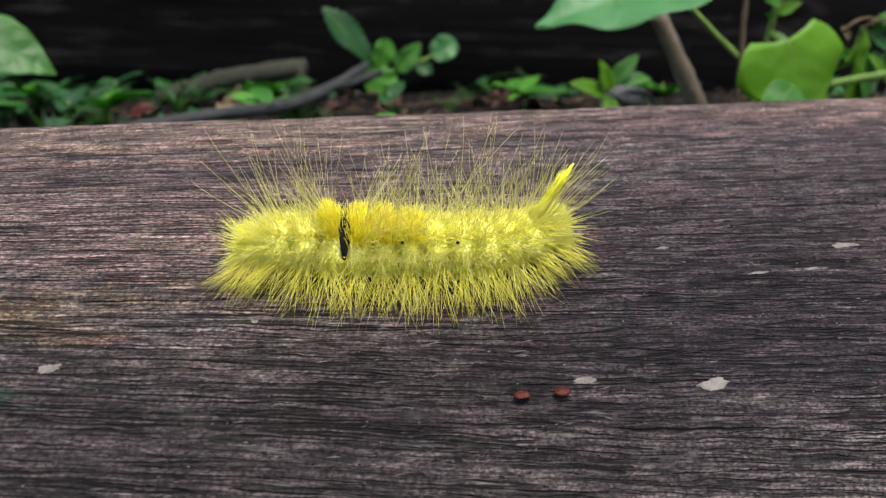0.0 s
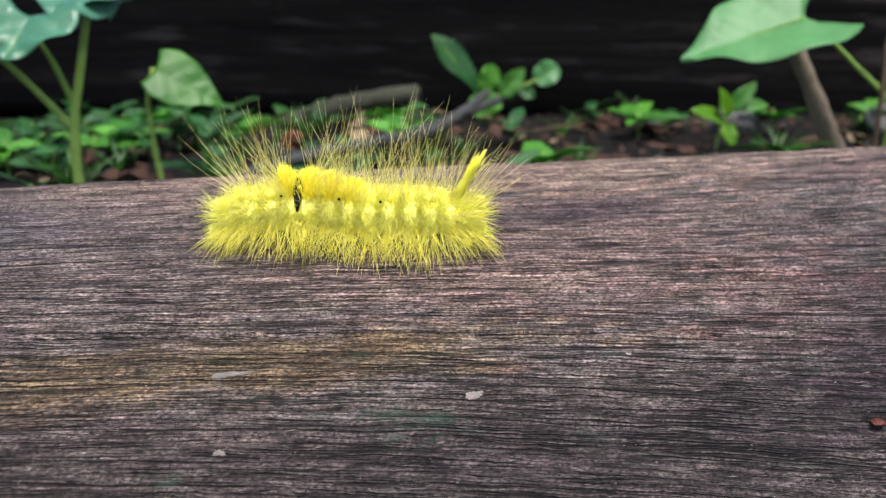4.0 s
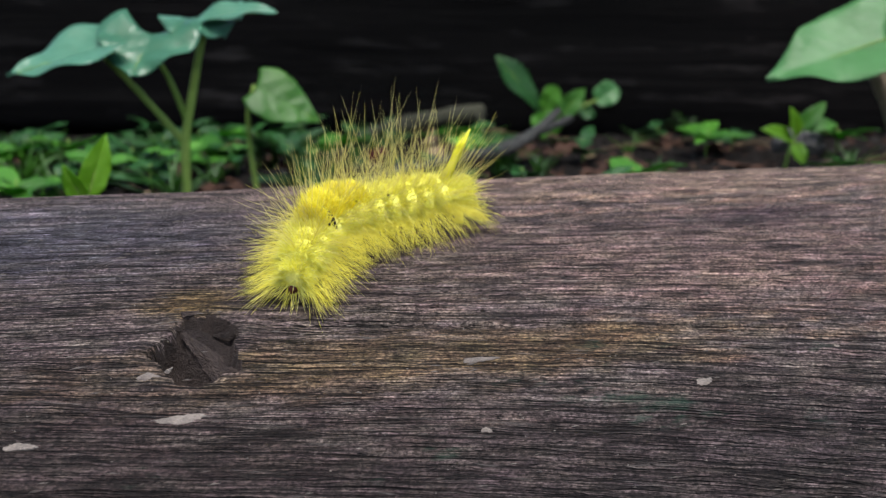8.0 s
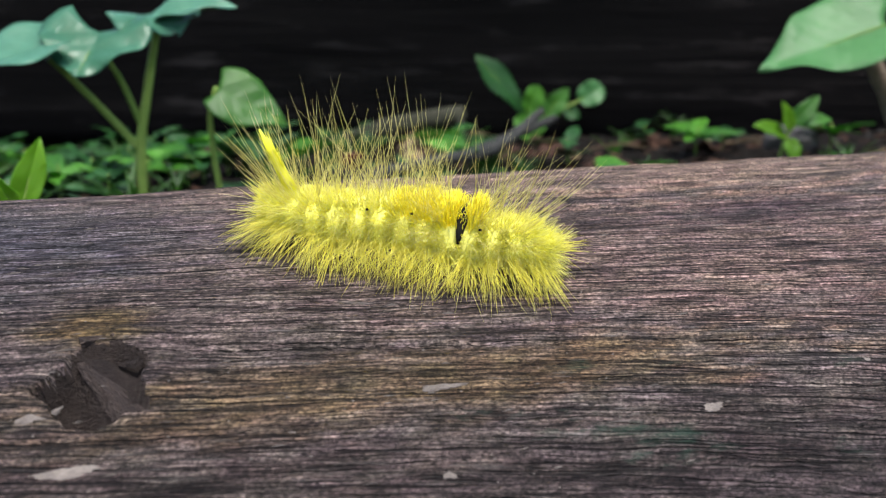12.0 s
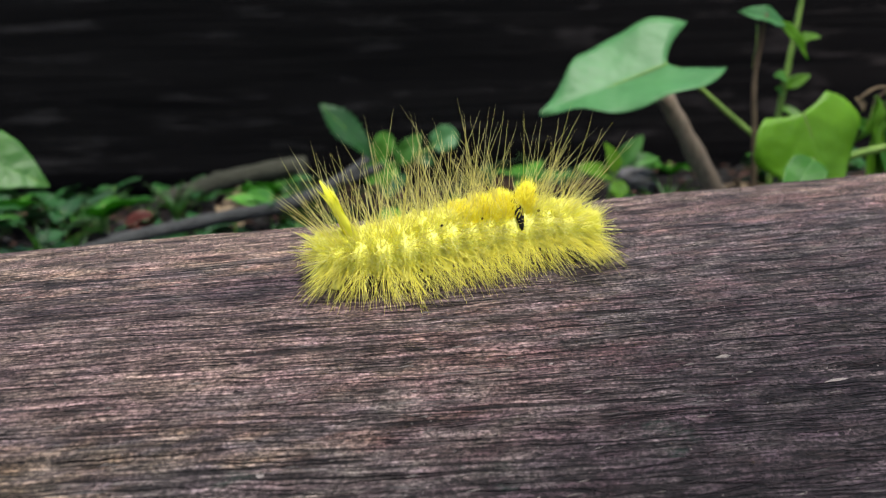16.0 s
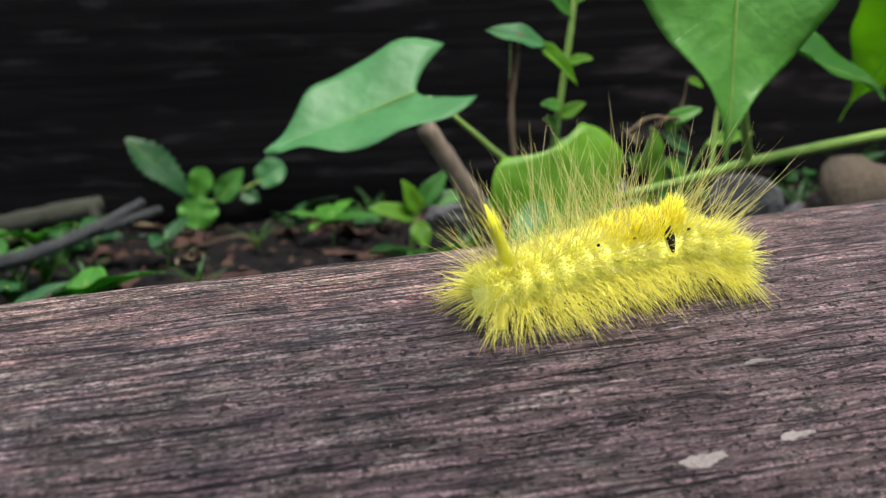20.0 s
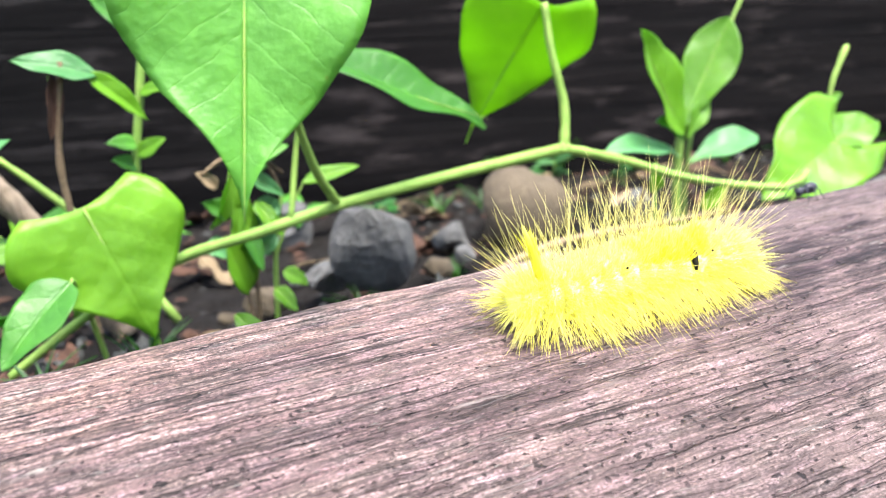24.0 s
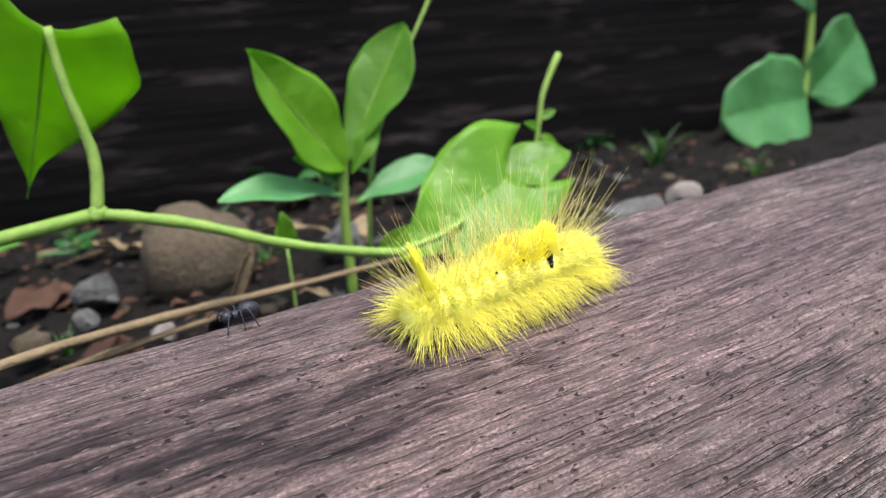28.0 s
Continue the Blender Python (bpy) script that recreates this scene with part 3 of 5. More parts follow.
def make_log():
    us = np.concatenate([np.arange(-60, -8, 2.0), np.arange(-8, -1.4, 0.22), np.arange(-1.4, 0.6, 0.05), np.arange(0.6, 62, 0.22), np.arange(62, 170, 2.0)])
    vs = np.concatenate([np.arange(-5.5, -3, 0.12), np.arange(-3, 5.5, 0.042), np.arange(5.5, 5.72, 0.042)])
    U, V = np.meshgrid(us, vs)
    wob = 0.05 * np.sin(U * 0.9) + 0.04 * np.sin(U * 2.3 + 1) + 0.03 * np.sin(U * 5.1 + 2)
    Z = -0.036 * (V - 2.5) ** 2 + log_face(U, V)
    near = np.clip((V - 5.35) / 0.37, 0, 1)
    Z -= near ** 2.2 * 0.22
    V2 = V + near * wob
    nu, nv = len(us), len(vs)
    pts = list(np.stack([U, V2, Z], -1).reshape(-1, 3))
    # round the back edge over and down into the soil, and the belly under the front
    back = [(5.86, -0.85), (5.93, -1.4), (5.9, -2.4), (5.3, -4.5), (3.0, -6.5)]
    for v, z in back:
        for k, u in enumerate(us):
            pts.append((u, v + 0.10 * math.sin(u * 1.3) * 0.5 + 0.5 * wob[0, k], z))
    front = [(-6.4, -3.2), (-6.9, -4.6), (-6.2, -6.5)]
    base = len(pts)
    for v, z in front:
        for u in us:
            pts.append((u, v, z))
    faces = []
    rows = nv + len(back)
    for j in range(rows - 1):
        for i in range(nu - 1):
            a = j * nu + i
            faces.append((a, a + 1, a + nu + 1, a + nu))
    order = [0] + [base // nu + k for k in range(len(front))]
    for p, q in zip(order, order[1:]):
        for i in range(nu - 1):
            faces.append((p * nu + i, q * nu + i, q * nu + i + 1, p * nu + i + 1))
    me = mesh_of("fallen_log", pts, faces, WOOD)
    xyz = np.array(pts, float)
    # the broken heartwood inside the knot is a darker wood
    me.materials.append(KNOT)
    quads = np.arange(len(faces))
    cu, cv = xyz[[f[0] for f in faces], 0], xyz[[f[0] for f in faces], 1]
    rad = knot_reach(cu, cv)
    me.polygons.foreach_set("material_index", ((rad < 0.93) & (quads < (nv - 1) * (nu - 1))).astype(int))
    across = np.where(np.arange(len(pts)) < nu * nv, grain_way(xyz[:, 0], xyz[:, 1]), xyz[:, 1] - xyz[:, 2])
    ids = np.empty(len(me.loops), int)
    me.loops.foreach_get("vertex_index", ids)
    uv = np.stack([xyz[ids, 0] * CM, across[ids] * CM], -1)
    me.uv_layers.new(name="grain").data.foreach_set("uv", uv.ravel())
    log = tagged(new("fallen_log", me), "weathered grey-brown log with open grain and a dark knot", "log")
    log.matrix_basis = LOG
    return log


def flake(parent, u, v, lu, lv, mat, seed, name="flake", lift=0.0):
    rnd = random.Random(seed)
    n = 30
    rim = [((lu * math.cos(a)) * rnd.uniform(0.75, 1.1), (lv * math.sin(a)) * rnd.uniform(0.7, 1.1) + 0.25 * lv * math.sin(2.3 * a + seed)) for a in [k * math.tau / n for k in range(n)]]
    rings = [[(u + x * s, v + y * s, crown(v + y * s) + z + lift) for x, y in rim] for s, z in ((1.0, -0.02), (1.0, 0.004), (0.8, 0.010), (0.35, 0.012))]
    vv, ff = loft(rings)
    return part(name, mesh_of(name, vv, ff, mat, False), parent)


def make_log_details(log):
    spots = ((-0.62, -0.54, 0.42, 0.09), (6.53, -0.72, 0.20, 0.10), (3.4, -0.02, 0.34, 0.07), (-2.45, -0.72, 0.24, 0.08), (3.23, -1.14, 0.10, 0.06),
             (12.89, -1.73, 0.28, 0.09), (14.66, -1.99, 0.30, 0.12), (5.72, -1.13, 0.22, 0.08), (8.89, -0.35, 0.07, 0.05), (18.03, 0.05, 0.32, 0.09),
             (17.24, -0.36, 0.40, 0.06), (16.21, -0.34, 0.30, 0.04), (14.93, 0.32, 0.16, 0.04), (12.62, 0.62, 0.07, 0.03), (22.57, 0.23, 0.34, 0.14),
             (23.72, 0.29, 0.26, 0.09), (24.02, 1.39, 0.30, 0.06), (-1.05, 0.15, 0.20, 0.10), (25.6, 3.28, 0.15, 0.05), (24.23, 3.06, 0.14, 0.06))
    for k, (u, v, a, b) in enumerate(spots):
        flake(log, u, v, a * 0.82, b * 0.68, FLAKE, k)
    for k, (u, v, a, b) in enumerate(((11.85, -1.2, 0.16, 0.05), (12.1, -1.25, 0.08, 0.04), (7.1, -1.75, 0.26, 0.05), (7.5, -1.7, 0.15, 0.05), (6.85, -1.6, 0.10, 0.04), (7.75, -0.85, 0.18, 0.04), (8.1, -0.8, 0.10, 0.03))):
        flake(log, u, v, a, b, MOSS, 40 + k, "moss_patch", -0.02)
    # splinters and grit lying in the grain
    rnd = random.Random(5)
    vv, ff = [], []
    for _ in range(2600):
        u, v = rnd.uniform(-8, 56), rnd.uniform(-2.8, 5.4)
        a, b = rnd.choice(((rnd.uniform(0.03, 0.12), rnd.uniform(0.004, 0.010)), (rnd.uniform(0.008, 0.022), rnd.uniform(0.007, 0.016))))
        z = crown(v) + 0.005
        i = len(vv)
        t = rnd.uniform(-0.12, 0.12)
        for x, y in ((-a, 0), (0, -b), (a, 0), (0, b)):
            vv.append((u + x - t * y, v + y + t * x, z))
        vv.append((u, v, z + rnd.uniform(0.012, 0.03)))
        ff += [(i, i + 1, i + 4), (i + 1, i + 2, i + 4), (i + 2, i + 3, i + 4), (i + 3, i, i + 4)]
    ob = part("grit", mesh_of("grit", vv, ff, FLAKE, False), log)
    ob["kind"] = "stuff"
    # broken heart of the knot
    for k, (u, v, z, s, rx, ry, rz, mat) in enumerate((
            (-0.26, 0.52, -0.20, 0.46, 30, -14, 128, KNOT_FACE), (-0.62, 0.82, -0.26, 0.2, -10, 15, 130, KNOT), (-0.10, 0.92, -0.10, 0.14, 15, 20, 150, KNOT),
            (-0.80, 0.30, -0.05, 0.07, 5, 20, 70, FLAKE), (-0.55, 1.28, 0.0, 0.13, 10, 0, 20, KNOT_FACE), (-0.30, 1.36, -0.02, 0.07, 5, 12, 60, KNOT_FACE))):
        part("knot_chunk", wedge_mesh(s, mat, 70 + k), log, pose(u * CM, v * CM, (crown(v) + z) * CM, rx, ry, rz))


def make_beam():
    """The black beam lying across the back."""
    us = np.arange(-130, 221, 1.6)
    prof = [(-0.9, 0.0), (-1.25, 0.5), (-1.4, 2), (-1.25, 4), (-1.45, 6), (-1.3, 8), (-1.5, 10), (-1.35, 12), (-1.5, 14), (-1.1, 15.2), (0, 15.8), (6, 16.1), (12, 15.9), (13, 14.5), (13, 0.5), (12, 0)]
    rings = []
    for u in us:
        rings.append([(u, y + 0.35 * noise.noise(Vector((u * 0.06, z * 0.9, 2))) + 0.22 * noise.noise(Vector((u * 0.25, z * 2.2, 5))),
                       z + 0.25 * noise.noise(Vector((u * 0.08, y, 9)))) for y, z in prof])
    v, f = loft([[Vector(p) for p in r] for r in rings])
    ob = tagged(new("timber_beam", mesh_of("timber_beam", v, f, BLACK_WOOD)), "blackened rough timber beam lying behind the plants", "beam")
    ob.matrix_basis = pose(0.10, 0.455, -0.026, 0, 1.2, -15)

# ---- the vine that climbs along the back of the log ----
def make_vine():
    vine = thing("vine", "trailing green vine with heart-shaped leaves beside the log", "vine", at=(30.6, 13.0, -2.4))
    o = Vector((30.6, 13.0, -2.4))
    L = lambda p: Vector(p) - o

    def blade(kind, base, tip, facing, width, mat=LEAF, **k):
        return leaf(vine, kind, L(base), L(tip), facing, width, mat, **k)
    # main runner, with its two joints
    stem(vine, [L(p) for p in ((24.5, 15.6, -2.3), (27.2, 15.2, -0.6), (29.36, 14.8, 0.45), (31.4, 14.0, 0.95), (33.6, 13.9, 1.33), (36.6, 13.2, 1.75), (39.97, 12.6, 2.1))], [0.10, 0.14, 0.15, 0.16], knobs=0.03, name="runner")
    stem(vine, [L(p) for p in ((39.97, 12.6, 2.1), (41.8, 12.2, 1.55), (43.4, 11.5, 0.9), (44.7, 10.6, 0.55), (45.7, 9.8, 0.40))], [0.15, 0.12, 0.11], knobs=0.12, name="runner")
    for p in ((39.97, 12.6, 2.1), (33.58, 13.95, 1.33)):
        me = rock_mesh(0.22, STEM, 3, 1.0)
        part("joint", me, vine, Matrix.Translation(L(p) * CM))
    # big hanging heart leaf and its stalk
    stem(vine, [L(p) for p in ((33.55, 13.95, 1.33), (32.6, 12.9, 2.6), (31.7, 11.8, 4.8), (30.9, 11.0, 7.3))], [0.13, 0.10, 0.09], name="petiole")
    blade("drip", (31.0, 10.9, 7.6), (29.93, 9.9, 1.85), (-0.25, -1, 0.28), 5.5, lobe=0.16, fold=0.12, droop=0.02, wave=0.03, seed=3, tip_curl=0.05, label="large hanging heart-shaped green leaf")
    # second, lower heart leaf
    stem(vine, [L(p) for p in ((29.36, 14.8, 0.4), (28.6, 15.2, 1.2), (28.2, 15.0, 1.9), (27.75, 14.6, 1.95))], [0.09, 0.07], name="petiole")
    blade("drip", (27.5, 14.5, 2.15), (28.7, 13.9, -1.55), (-0.1, -0.95, 0.35), 4.2, LEAF_LIME, lobe=0.08, fold=-0.10, droop=0.05, wave=0.03, seed=5)
    # leaf whose stalk rises from the far joint
    stem(vine, [L(p) for p in ((39.97, 12.6, 2.1), (40.15, 12.75, 3.3), (39.9, 12.9, 4.8), (39.82, 13.0, 6.1))], [0.15, 0.12, 0.10], name="petiole", knobs=0.06)
    blade("drip", (39.82, 13.05, 6.1), (39.15, 16.6, 2.4), (0.42, 0.6, 0.5), 4.1, LEAF_THIN, lobe=0.12, fold=0.18, droop=0.06, wave=0.04, seed=7, tip_curl=0.12)
    # long side leaf
    stem(vine, [L(p) for p in ((32.2, 13.9, 1.1), (32.7, 14.2, 3.0), (33.0, 13.7, 5.0))], [0.08, 0.06], name="petiole")
    blade("lance", (33.0, 13.55, 5.25), (37.85, 13.5, 2.75), (-0.25, -0.6, 0.85), 1.7, LEAF, fold=0.35, droop=-0.10, wave=0.05, seed=9, tip_curl=0.16)
    # heart leaf at the runner's end, and the tendril past it
    blade("heart", (50.1, 11.24, 1.2), (46.5, 11.07, -0.16), (-0.1, -0.85, 0.7), 3.5, LEAF_LIME, lobe=0.38, fold=0.15, droop=0.02, wave=0.05, seed=11)
    stem(vine, [L(p) for p in ((45.7, 9.8, 0.4), (47.6, 10.6, 0.35), (49.3, 11.5, 0.6), (50.1, 11.4, 1.2))], [0.10, 0.06], name="petiole")
    blade("oval", (50.2, 11.5, 1.2), (52.2, 11.07, 1.75), (-0.1, -0.7, 0.8), 1.5, LEAF_LIME, fold=0.15, seed=12)
    stem(vine, [L(p) for p in ((50.6, 13.4, -2.4), (51.1, 13.5, -0.5), (52.8, 13.8, 0.7), (53.3, 13.9, 1.9), (53.6, 13.9, 3.0), (54.3, 13.9, 4.1))], [0.09, 0.07, 0.10], name="tendril", knobs=0.15)
    for k, (a, b) in enumerate((((53.3, 13.8, 1.7), (53.9, 13.6, 1.3)), ((53.3, 13.9, 1.9), (52.7, 13.7, 2.2)), ((53.4, 13.9, 2.2), (54.0, 13.8, 2.4)))):
        blade("oval", a, b, (0, -1, 0.5), 0.3, LEAF_LIME, seed=50 + k, nu=8, nv=3)


def make_arrow_plant():
    o = Vector((27.6, 19.6, -2.4))
    L = lambda p: Vector(p) - o
    pl = thing("arrow_leaf_plant", "young climber with arrow-shaped leaves on a pale broken stalk", "plant", at=o)
    stem(pl, [L(p) for p in ((28.6, 20.0, -2.6), (27.9, 20.0, -1.2), (26.7, 20.0, 0.9), (25.5, 20.0, 2.9))], [0.42, 0.40, 0.37, 0.33], STALK, "stalk", 10, 0.10, 2, "thick brown cut stalk, pale at its top")
    stem(pl, [L(p) for p in ((29.5, 16.2, -1.5), (28.2, 17.4, 0.8), (27.0, 18.2, 2.2), (25.9, 18.6, 3.3), (25.3, 18.7, 3.8))], [0.13, 0.10, 0.08], name="petiole")
    leaf(pl, "heart", L((24.9, 18.6, 4.0)), L((20.2, 19.4, 2.35)), (-0.10, -0.62, 0.85), 4.5, LEAF_PALE, lobe=0.30, fold=0.22, droop=-0.02, wave=0.04, seed=21, label="arrow-shaped pale green leaf")
    # tall thin stem with hanging leaflets
    stem(pl, [L(p) for p in ((29.0, 18.4, -2.2), (29.1, 18.1, 0.5), (29.3, 18.0, 2.4), (29.75, 18, 4.6), (30.1, 18, 6.6), (30.3, 18, 9.5))], [0.14, 0.12, 0.10], name="stem")
    stem(pl, [L(p) for p in ((27.6, 17.2, -2.2), (27.45, 17.0, 1.2), (27.4, 17.0, 3.2), (27.8, 17.0, 5.5))], [0.10, 0.10, 0.08], TWIG, "withered_stem", 6, 0.15, 4, "reddish withered stem")
    leaf(pl, "lance", L((28.6, 17.0, 5.1)), L((26.75, 16.8, 5.75)), (-0.1, -0.8, 0.7), 0.85, LEAF_PALE, seed=22, fold=0.3, droop=0.12)
    leaf(pl, "lance", L((28.3, 17.0, 5.2)), L((29.75, 16.9, 3.95)), (0.2, -0.9, 0.5), 0.62, LEAF_LIME, seed=23, fold=0.5)
    leaf(pl, "lance", L((27.5, 17.0, 5.2)), L((27.4, 16.8, 3.6)), (0.6, -0.8, 0.2), 0.5, LITTER, seed=24, fold=0.6)
    leaf(pl, "lance", L((30.1, 18, 6.4)), L((31.6, 17.6, 8.4)), (-0.5, -0.8, 0.3), 0.9, LEAF, seed=25)
    leaf(pl, "lance", L((30.0, 18, 6.0)), L((28.9, 17.8, 7.2)), (0.4, -0.8, 0.3), 0.7, LEAF, seed=26)
    for k, (x, y, z, dx, dz) in enumerate(((30.4, 17.6, 2.9, 0.5, 0.35), (29.9, 17.7, 3.2, -0.6, 0.15), (30.5, 17.3, 2.2, 0.45, -0.5), (29.0, 17.7, 2.6, -0.45, 0.25), (30.0, 17.4, 4.6, 0.4, 0.1),
                                          (31.2, 15.6, 2.3, 0.5, 0.5), (31.5, 15.4, 1.9, -0.2, -0.9), (32.0, 15.2, 2.6, 0.7, 0.3), (31.0, 15.5, 1.3, -0.3, -0.8), (30.6, 15.2, 0.9, 0.2, -0.9), (32.2, 15.1, 1.5, 0.4, -0.7))):
        x = 29.3 + (z - 2.4) * 0.2 if k < 5 else 31.45 + (0.35 if dx > 0.3 else 0)
        leaf(pl, "oval", L((x, 17.9 if k < 5 else 15.5, z)), L((x + dx * 1.3, y - 0.2, z + dz * 1.3)), (0.1, -0.9, 0.6), 0.5, LEAF if k % 2 else LEAF_LIME, seed=60 + k, nu=10, nv=4)
    leaf(pl, "lance", L((31.3, 15.5, 2.5)), L((30.85, 15.2, 0.95)), (0.5, -0.8, 0.2), 0.75, LEAF_LIME, seed=75, fold=0.8, droop=0.25, tip_curl=0.2, label="curled yellow-green leaf")
    stem(pl, [L(p) for p in ((31.6, 15.8, -2.2), (31.6, 15.6, 0.6), (31.2, 15.5, 2.2), (31.9, 15.3, 2.7), (32.6, 15.3, 2.2))], [0.08, 0.06, 0.05], name="withered_stem", mat=TWIG)
    leaf(pl, "oval", L((26.9, 13.2, 0.75)), L((25.2, 12.3, -0.45)), (-0.35, -0.8, 0.75), 1.2, LEAF, seed=27, fold=0.3)
    stem(pl, [L(p) for p in ((27.6, 15.8, -2.3), (27.3, 15.6, -0.6), (27.0, 14.2, 0.5), (26.9, 13.2, 0.75))], [0.07, 0.05], name="petiole")
    leaf(pl, "lance", L((30.4, 13.6, -0.9)), L((31.0, 13.0, -1.6)), (0, -0.9, 0.5), 0.55, LEAF_LIME, seed=28)


def make_upright_weed():
    o = Vector((47.0, 15.3, -2.4))
    L = lambda p: Vector(p) - o
    pl = thing("upright_weed", "small upright weed with smooth spoon-shaped leaves", "plant", at=o)
    stem(pl, [L(p) for p in ((47.0, 15.4, -2.6), (47.0, 15.3, 0.0), (47.1, 15.25, 1.3), (47.2, 15.2, 2.0))], [0.16, 0.15, 0.12], name="stem")
    leaf(pl, "lance", L((47.1, 15.1, 1.6)), L((44.33, 14.3, 5.2)), (0.25, -0.9, 0.3), 2.3, LEAF_LIME, fold=0.30, droop=-0.03, seed=31)
    leaf(pl, "spoon", L((47.2, 15.3, 1.7)), L((49.85, 15.5, 5.4)), (-0.7, -0.7, 0.35), 2.0, LEAF_LIME, fold=0.30, droop=-0.02, seed=32)
    leaf(pl, "spoon", L((46.9, 15.0, 0.9)), L((43.5, 14.2, 2.1)), (0.1, -0.6, 0.9), 1.15, LEAF_PALE, fold=0.3, droop=0.22, seed=33)
    leaf(pl, "spoon", L((47.3, 15.0, 0.6)), L((50.2, 14.4, 1.5)), (-0.1, -0.6, 0.9), 1.4, LEAF_PALE, fold=0.3, droop=0.12, seed=34)
    leaf(pl, "spoon", L((47.0, 14.9, 1.4)), L((45.5, 14.4, 2.35)), (0.2, -0.8, 0.6), 0.8, LEAF, seed=35)
    leaf(pl, "spoon", L((47.3, 15.1, 1.4)), L((48.2, 14.9, 2.75)), (-0.4, -0.9, 0.3), 0.7, LEAF_LIME, seed=36)
    leaf(pl, "lance", L((47.8, 14.9, -1.2)), L((48.6, 14.4, -0.3)), (0, -0.8, 0.6), 0.6, LEAF_LIME, seed=37)
    gr = thing("grass_stalk", "single thin dark green grass stalk", "grass", at=(48.1, 16, -2.5))
    o2 = Vector((48.1, 16, -2.5))
    stem(gr, [Vector(p) - o2 for p in ((48.0, 16, -2.7), (48.2, 16, 0.2), (49.0, 16, 2.8), (51.2, 16, 6.3), (53.2, 16, 9.0))], [0.08, 0.07, 0.05], name="stem")
    sm = thing("seedling", "tiny seedling with one bright green leaf", "plant", at=(44.6, 13.9, -2.5))
    o3 = Vector((44.6, 13.9, -2.5))
    stem(sm, [Vector(p) - o3 for p in ((44.6, 13.9, -2.7), (44.6, 13.9, 0.0))], [0.05, 0.04], name="stem")
    leaf(sm, "oval", Vector((44.6, 13.9, 0.0)) - o3, Vector((44.55, 13.7, 1.0)) - o3, (0, -1, 0.2), 0.6, LEAF_LIME, seed=38)


def make_broad_weed():
    """The pale-leaved plant at the knotted end of the log."""
    o = Vector((-2.4, 21.2, -2.4))
    L = lambda p: Vector(p) - o
    pl = thing("broad_weed", "broad-leaved weed with pale green leaves, tinted for sky reflection", "plant", at=o)
    stem(pl, [L(p) for p in ((-2.4, 21.2, -2.6), (-2.25, 21, 0.3), (-1.8, 21, 2.4), (-1.35, 20.9, 4.2))], [0.19, 0.16, 0.12], name="stem")
    stem(pl, [L(p) for p in ((-2.25, 21, 0.3), (-3.05, 21, 1.35), (-4.0, 20.4, 2.7), (-4.55, 20, 3.4))], [0.14, 0.10], name="petiole")
    stem(pl, [L(p) for p in ((-2.1, 21, 1.0), (-2.6, 20.8, 2.6), (-3.1, 20.6, 3.6))], [0.12, 0.08], name="petiole")
    leaf(pl, "heart", L((-4.4, 19.9, 3.85)), L((-7.6, 19.6, 2.95)), (-0.05, -0.5, 1), 2.7, LEAF_SKY_TINT, lobe=0.2, fold=0.2, droop=0.02, seed=41)
    leaf(pl, "heart", L((-3.0, 20.2, 4.15)), L((-3.65, 18.6, 2.9)), (0.0, -0.35, 1), 3.7, LEAF_SKY_TINT, lobe=0.4, fold=0.15, droop=0.05, seed=42)
    leaf(pl, "heart", L((-1.4, 21.3, 4.75)), L((-0.6, 20.6, 4.2)), (0.0, -0.3, 1), 3.9, LEAF_SKY_TINT, lobe=0.4, fold=0.1, droop=0.05, seed=43)
    leaf(pl, "oval", L((-1.6, 21.2, 4.6)), L((1.2, 21.0, 5.3)), (-0.2, -0.4, 1), 1.6, LEAF_SKY_TINT, seed=44)
    o2 = Vector((0.2, 24, -2.4))
    K = lambda p: Vector(p) - o2
    p2 = thing("heart_leaf_weed", "single broad bright green leaf on a thin stalk", "plant", at=o2)
    stem(p2, [K(p) for p in ((0.2, 24, -2.6), (0.0, 24, -0.4), (0.0, 23.9, 1.2), (0.3, 23.9, 2.2))], [0.12, 0.09], name="stem")
    leaf(p2, "heart", K((0.35, 24.0, 2.1)), K((2.85, 23.6, 0.75)), (0.1, -0.9, 0.6), 2.5, LEAF, lobe=0.08, fold=0.10, droop=0.02, seed=45, wave=0.02)
    o3 = Vector((-4.2, 13.0, -2.4))
    p3 = thing("shoot", "pointed bright green shoot leaf close behind the log", "plant", at=o3)
    stem(p3, [Vector((0, 0, -0.2)), Vector((0.05, 0.0, 2.4))], [0.08, 0.06], name="stem")
    leaf(p3, "lance", Vector((0.0, 0, 2.2)), Vector((0.65, 0.1, 4.0)), (0.2, -1, 0.1), 0.75, LEAF_LIME, seed=46)
    leaf(p3, "lance", Vector((0.0, 0.1, 2.0)), Vector((-0.5, -0.2, 3.2)), (-0.2, -1, 0.1), 0.6, LEAF_LIME, seed=47)


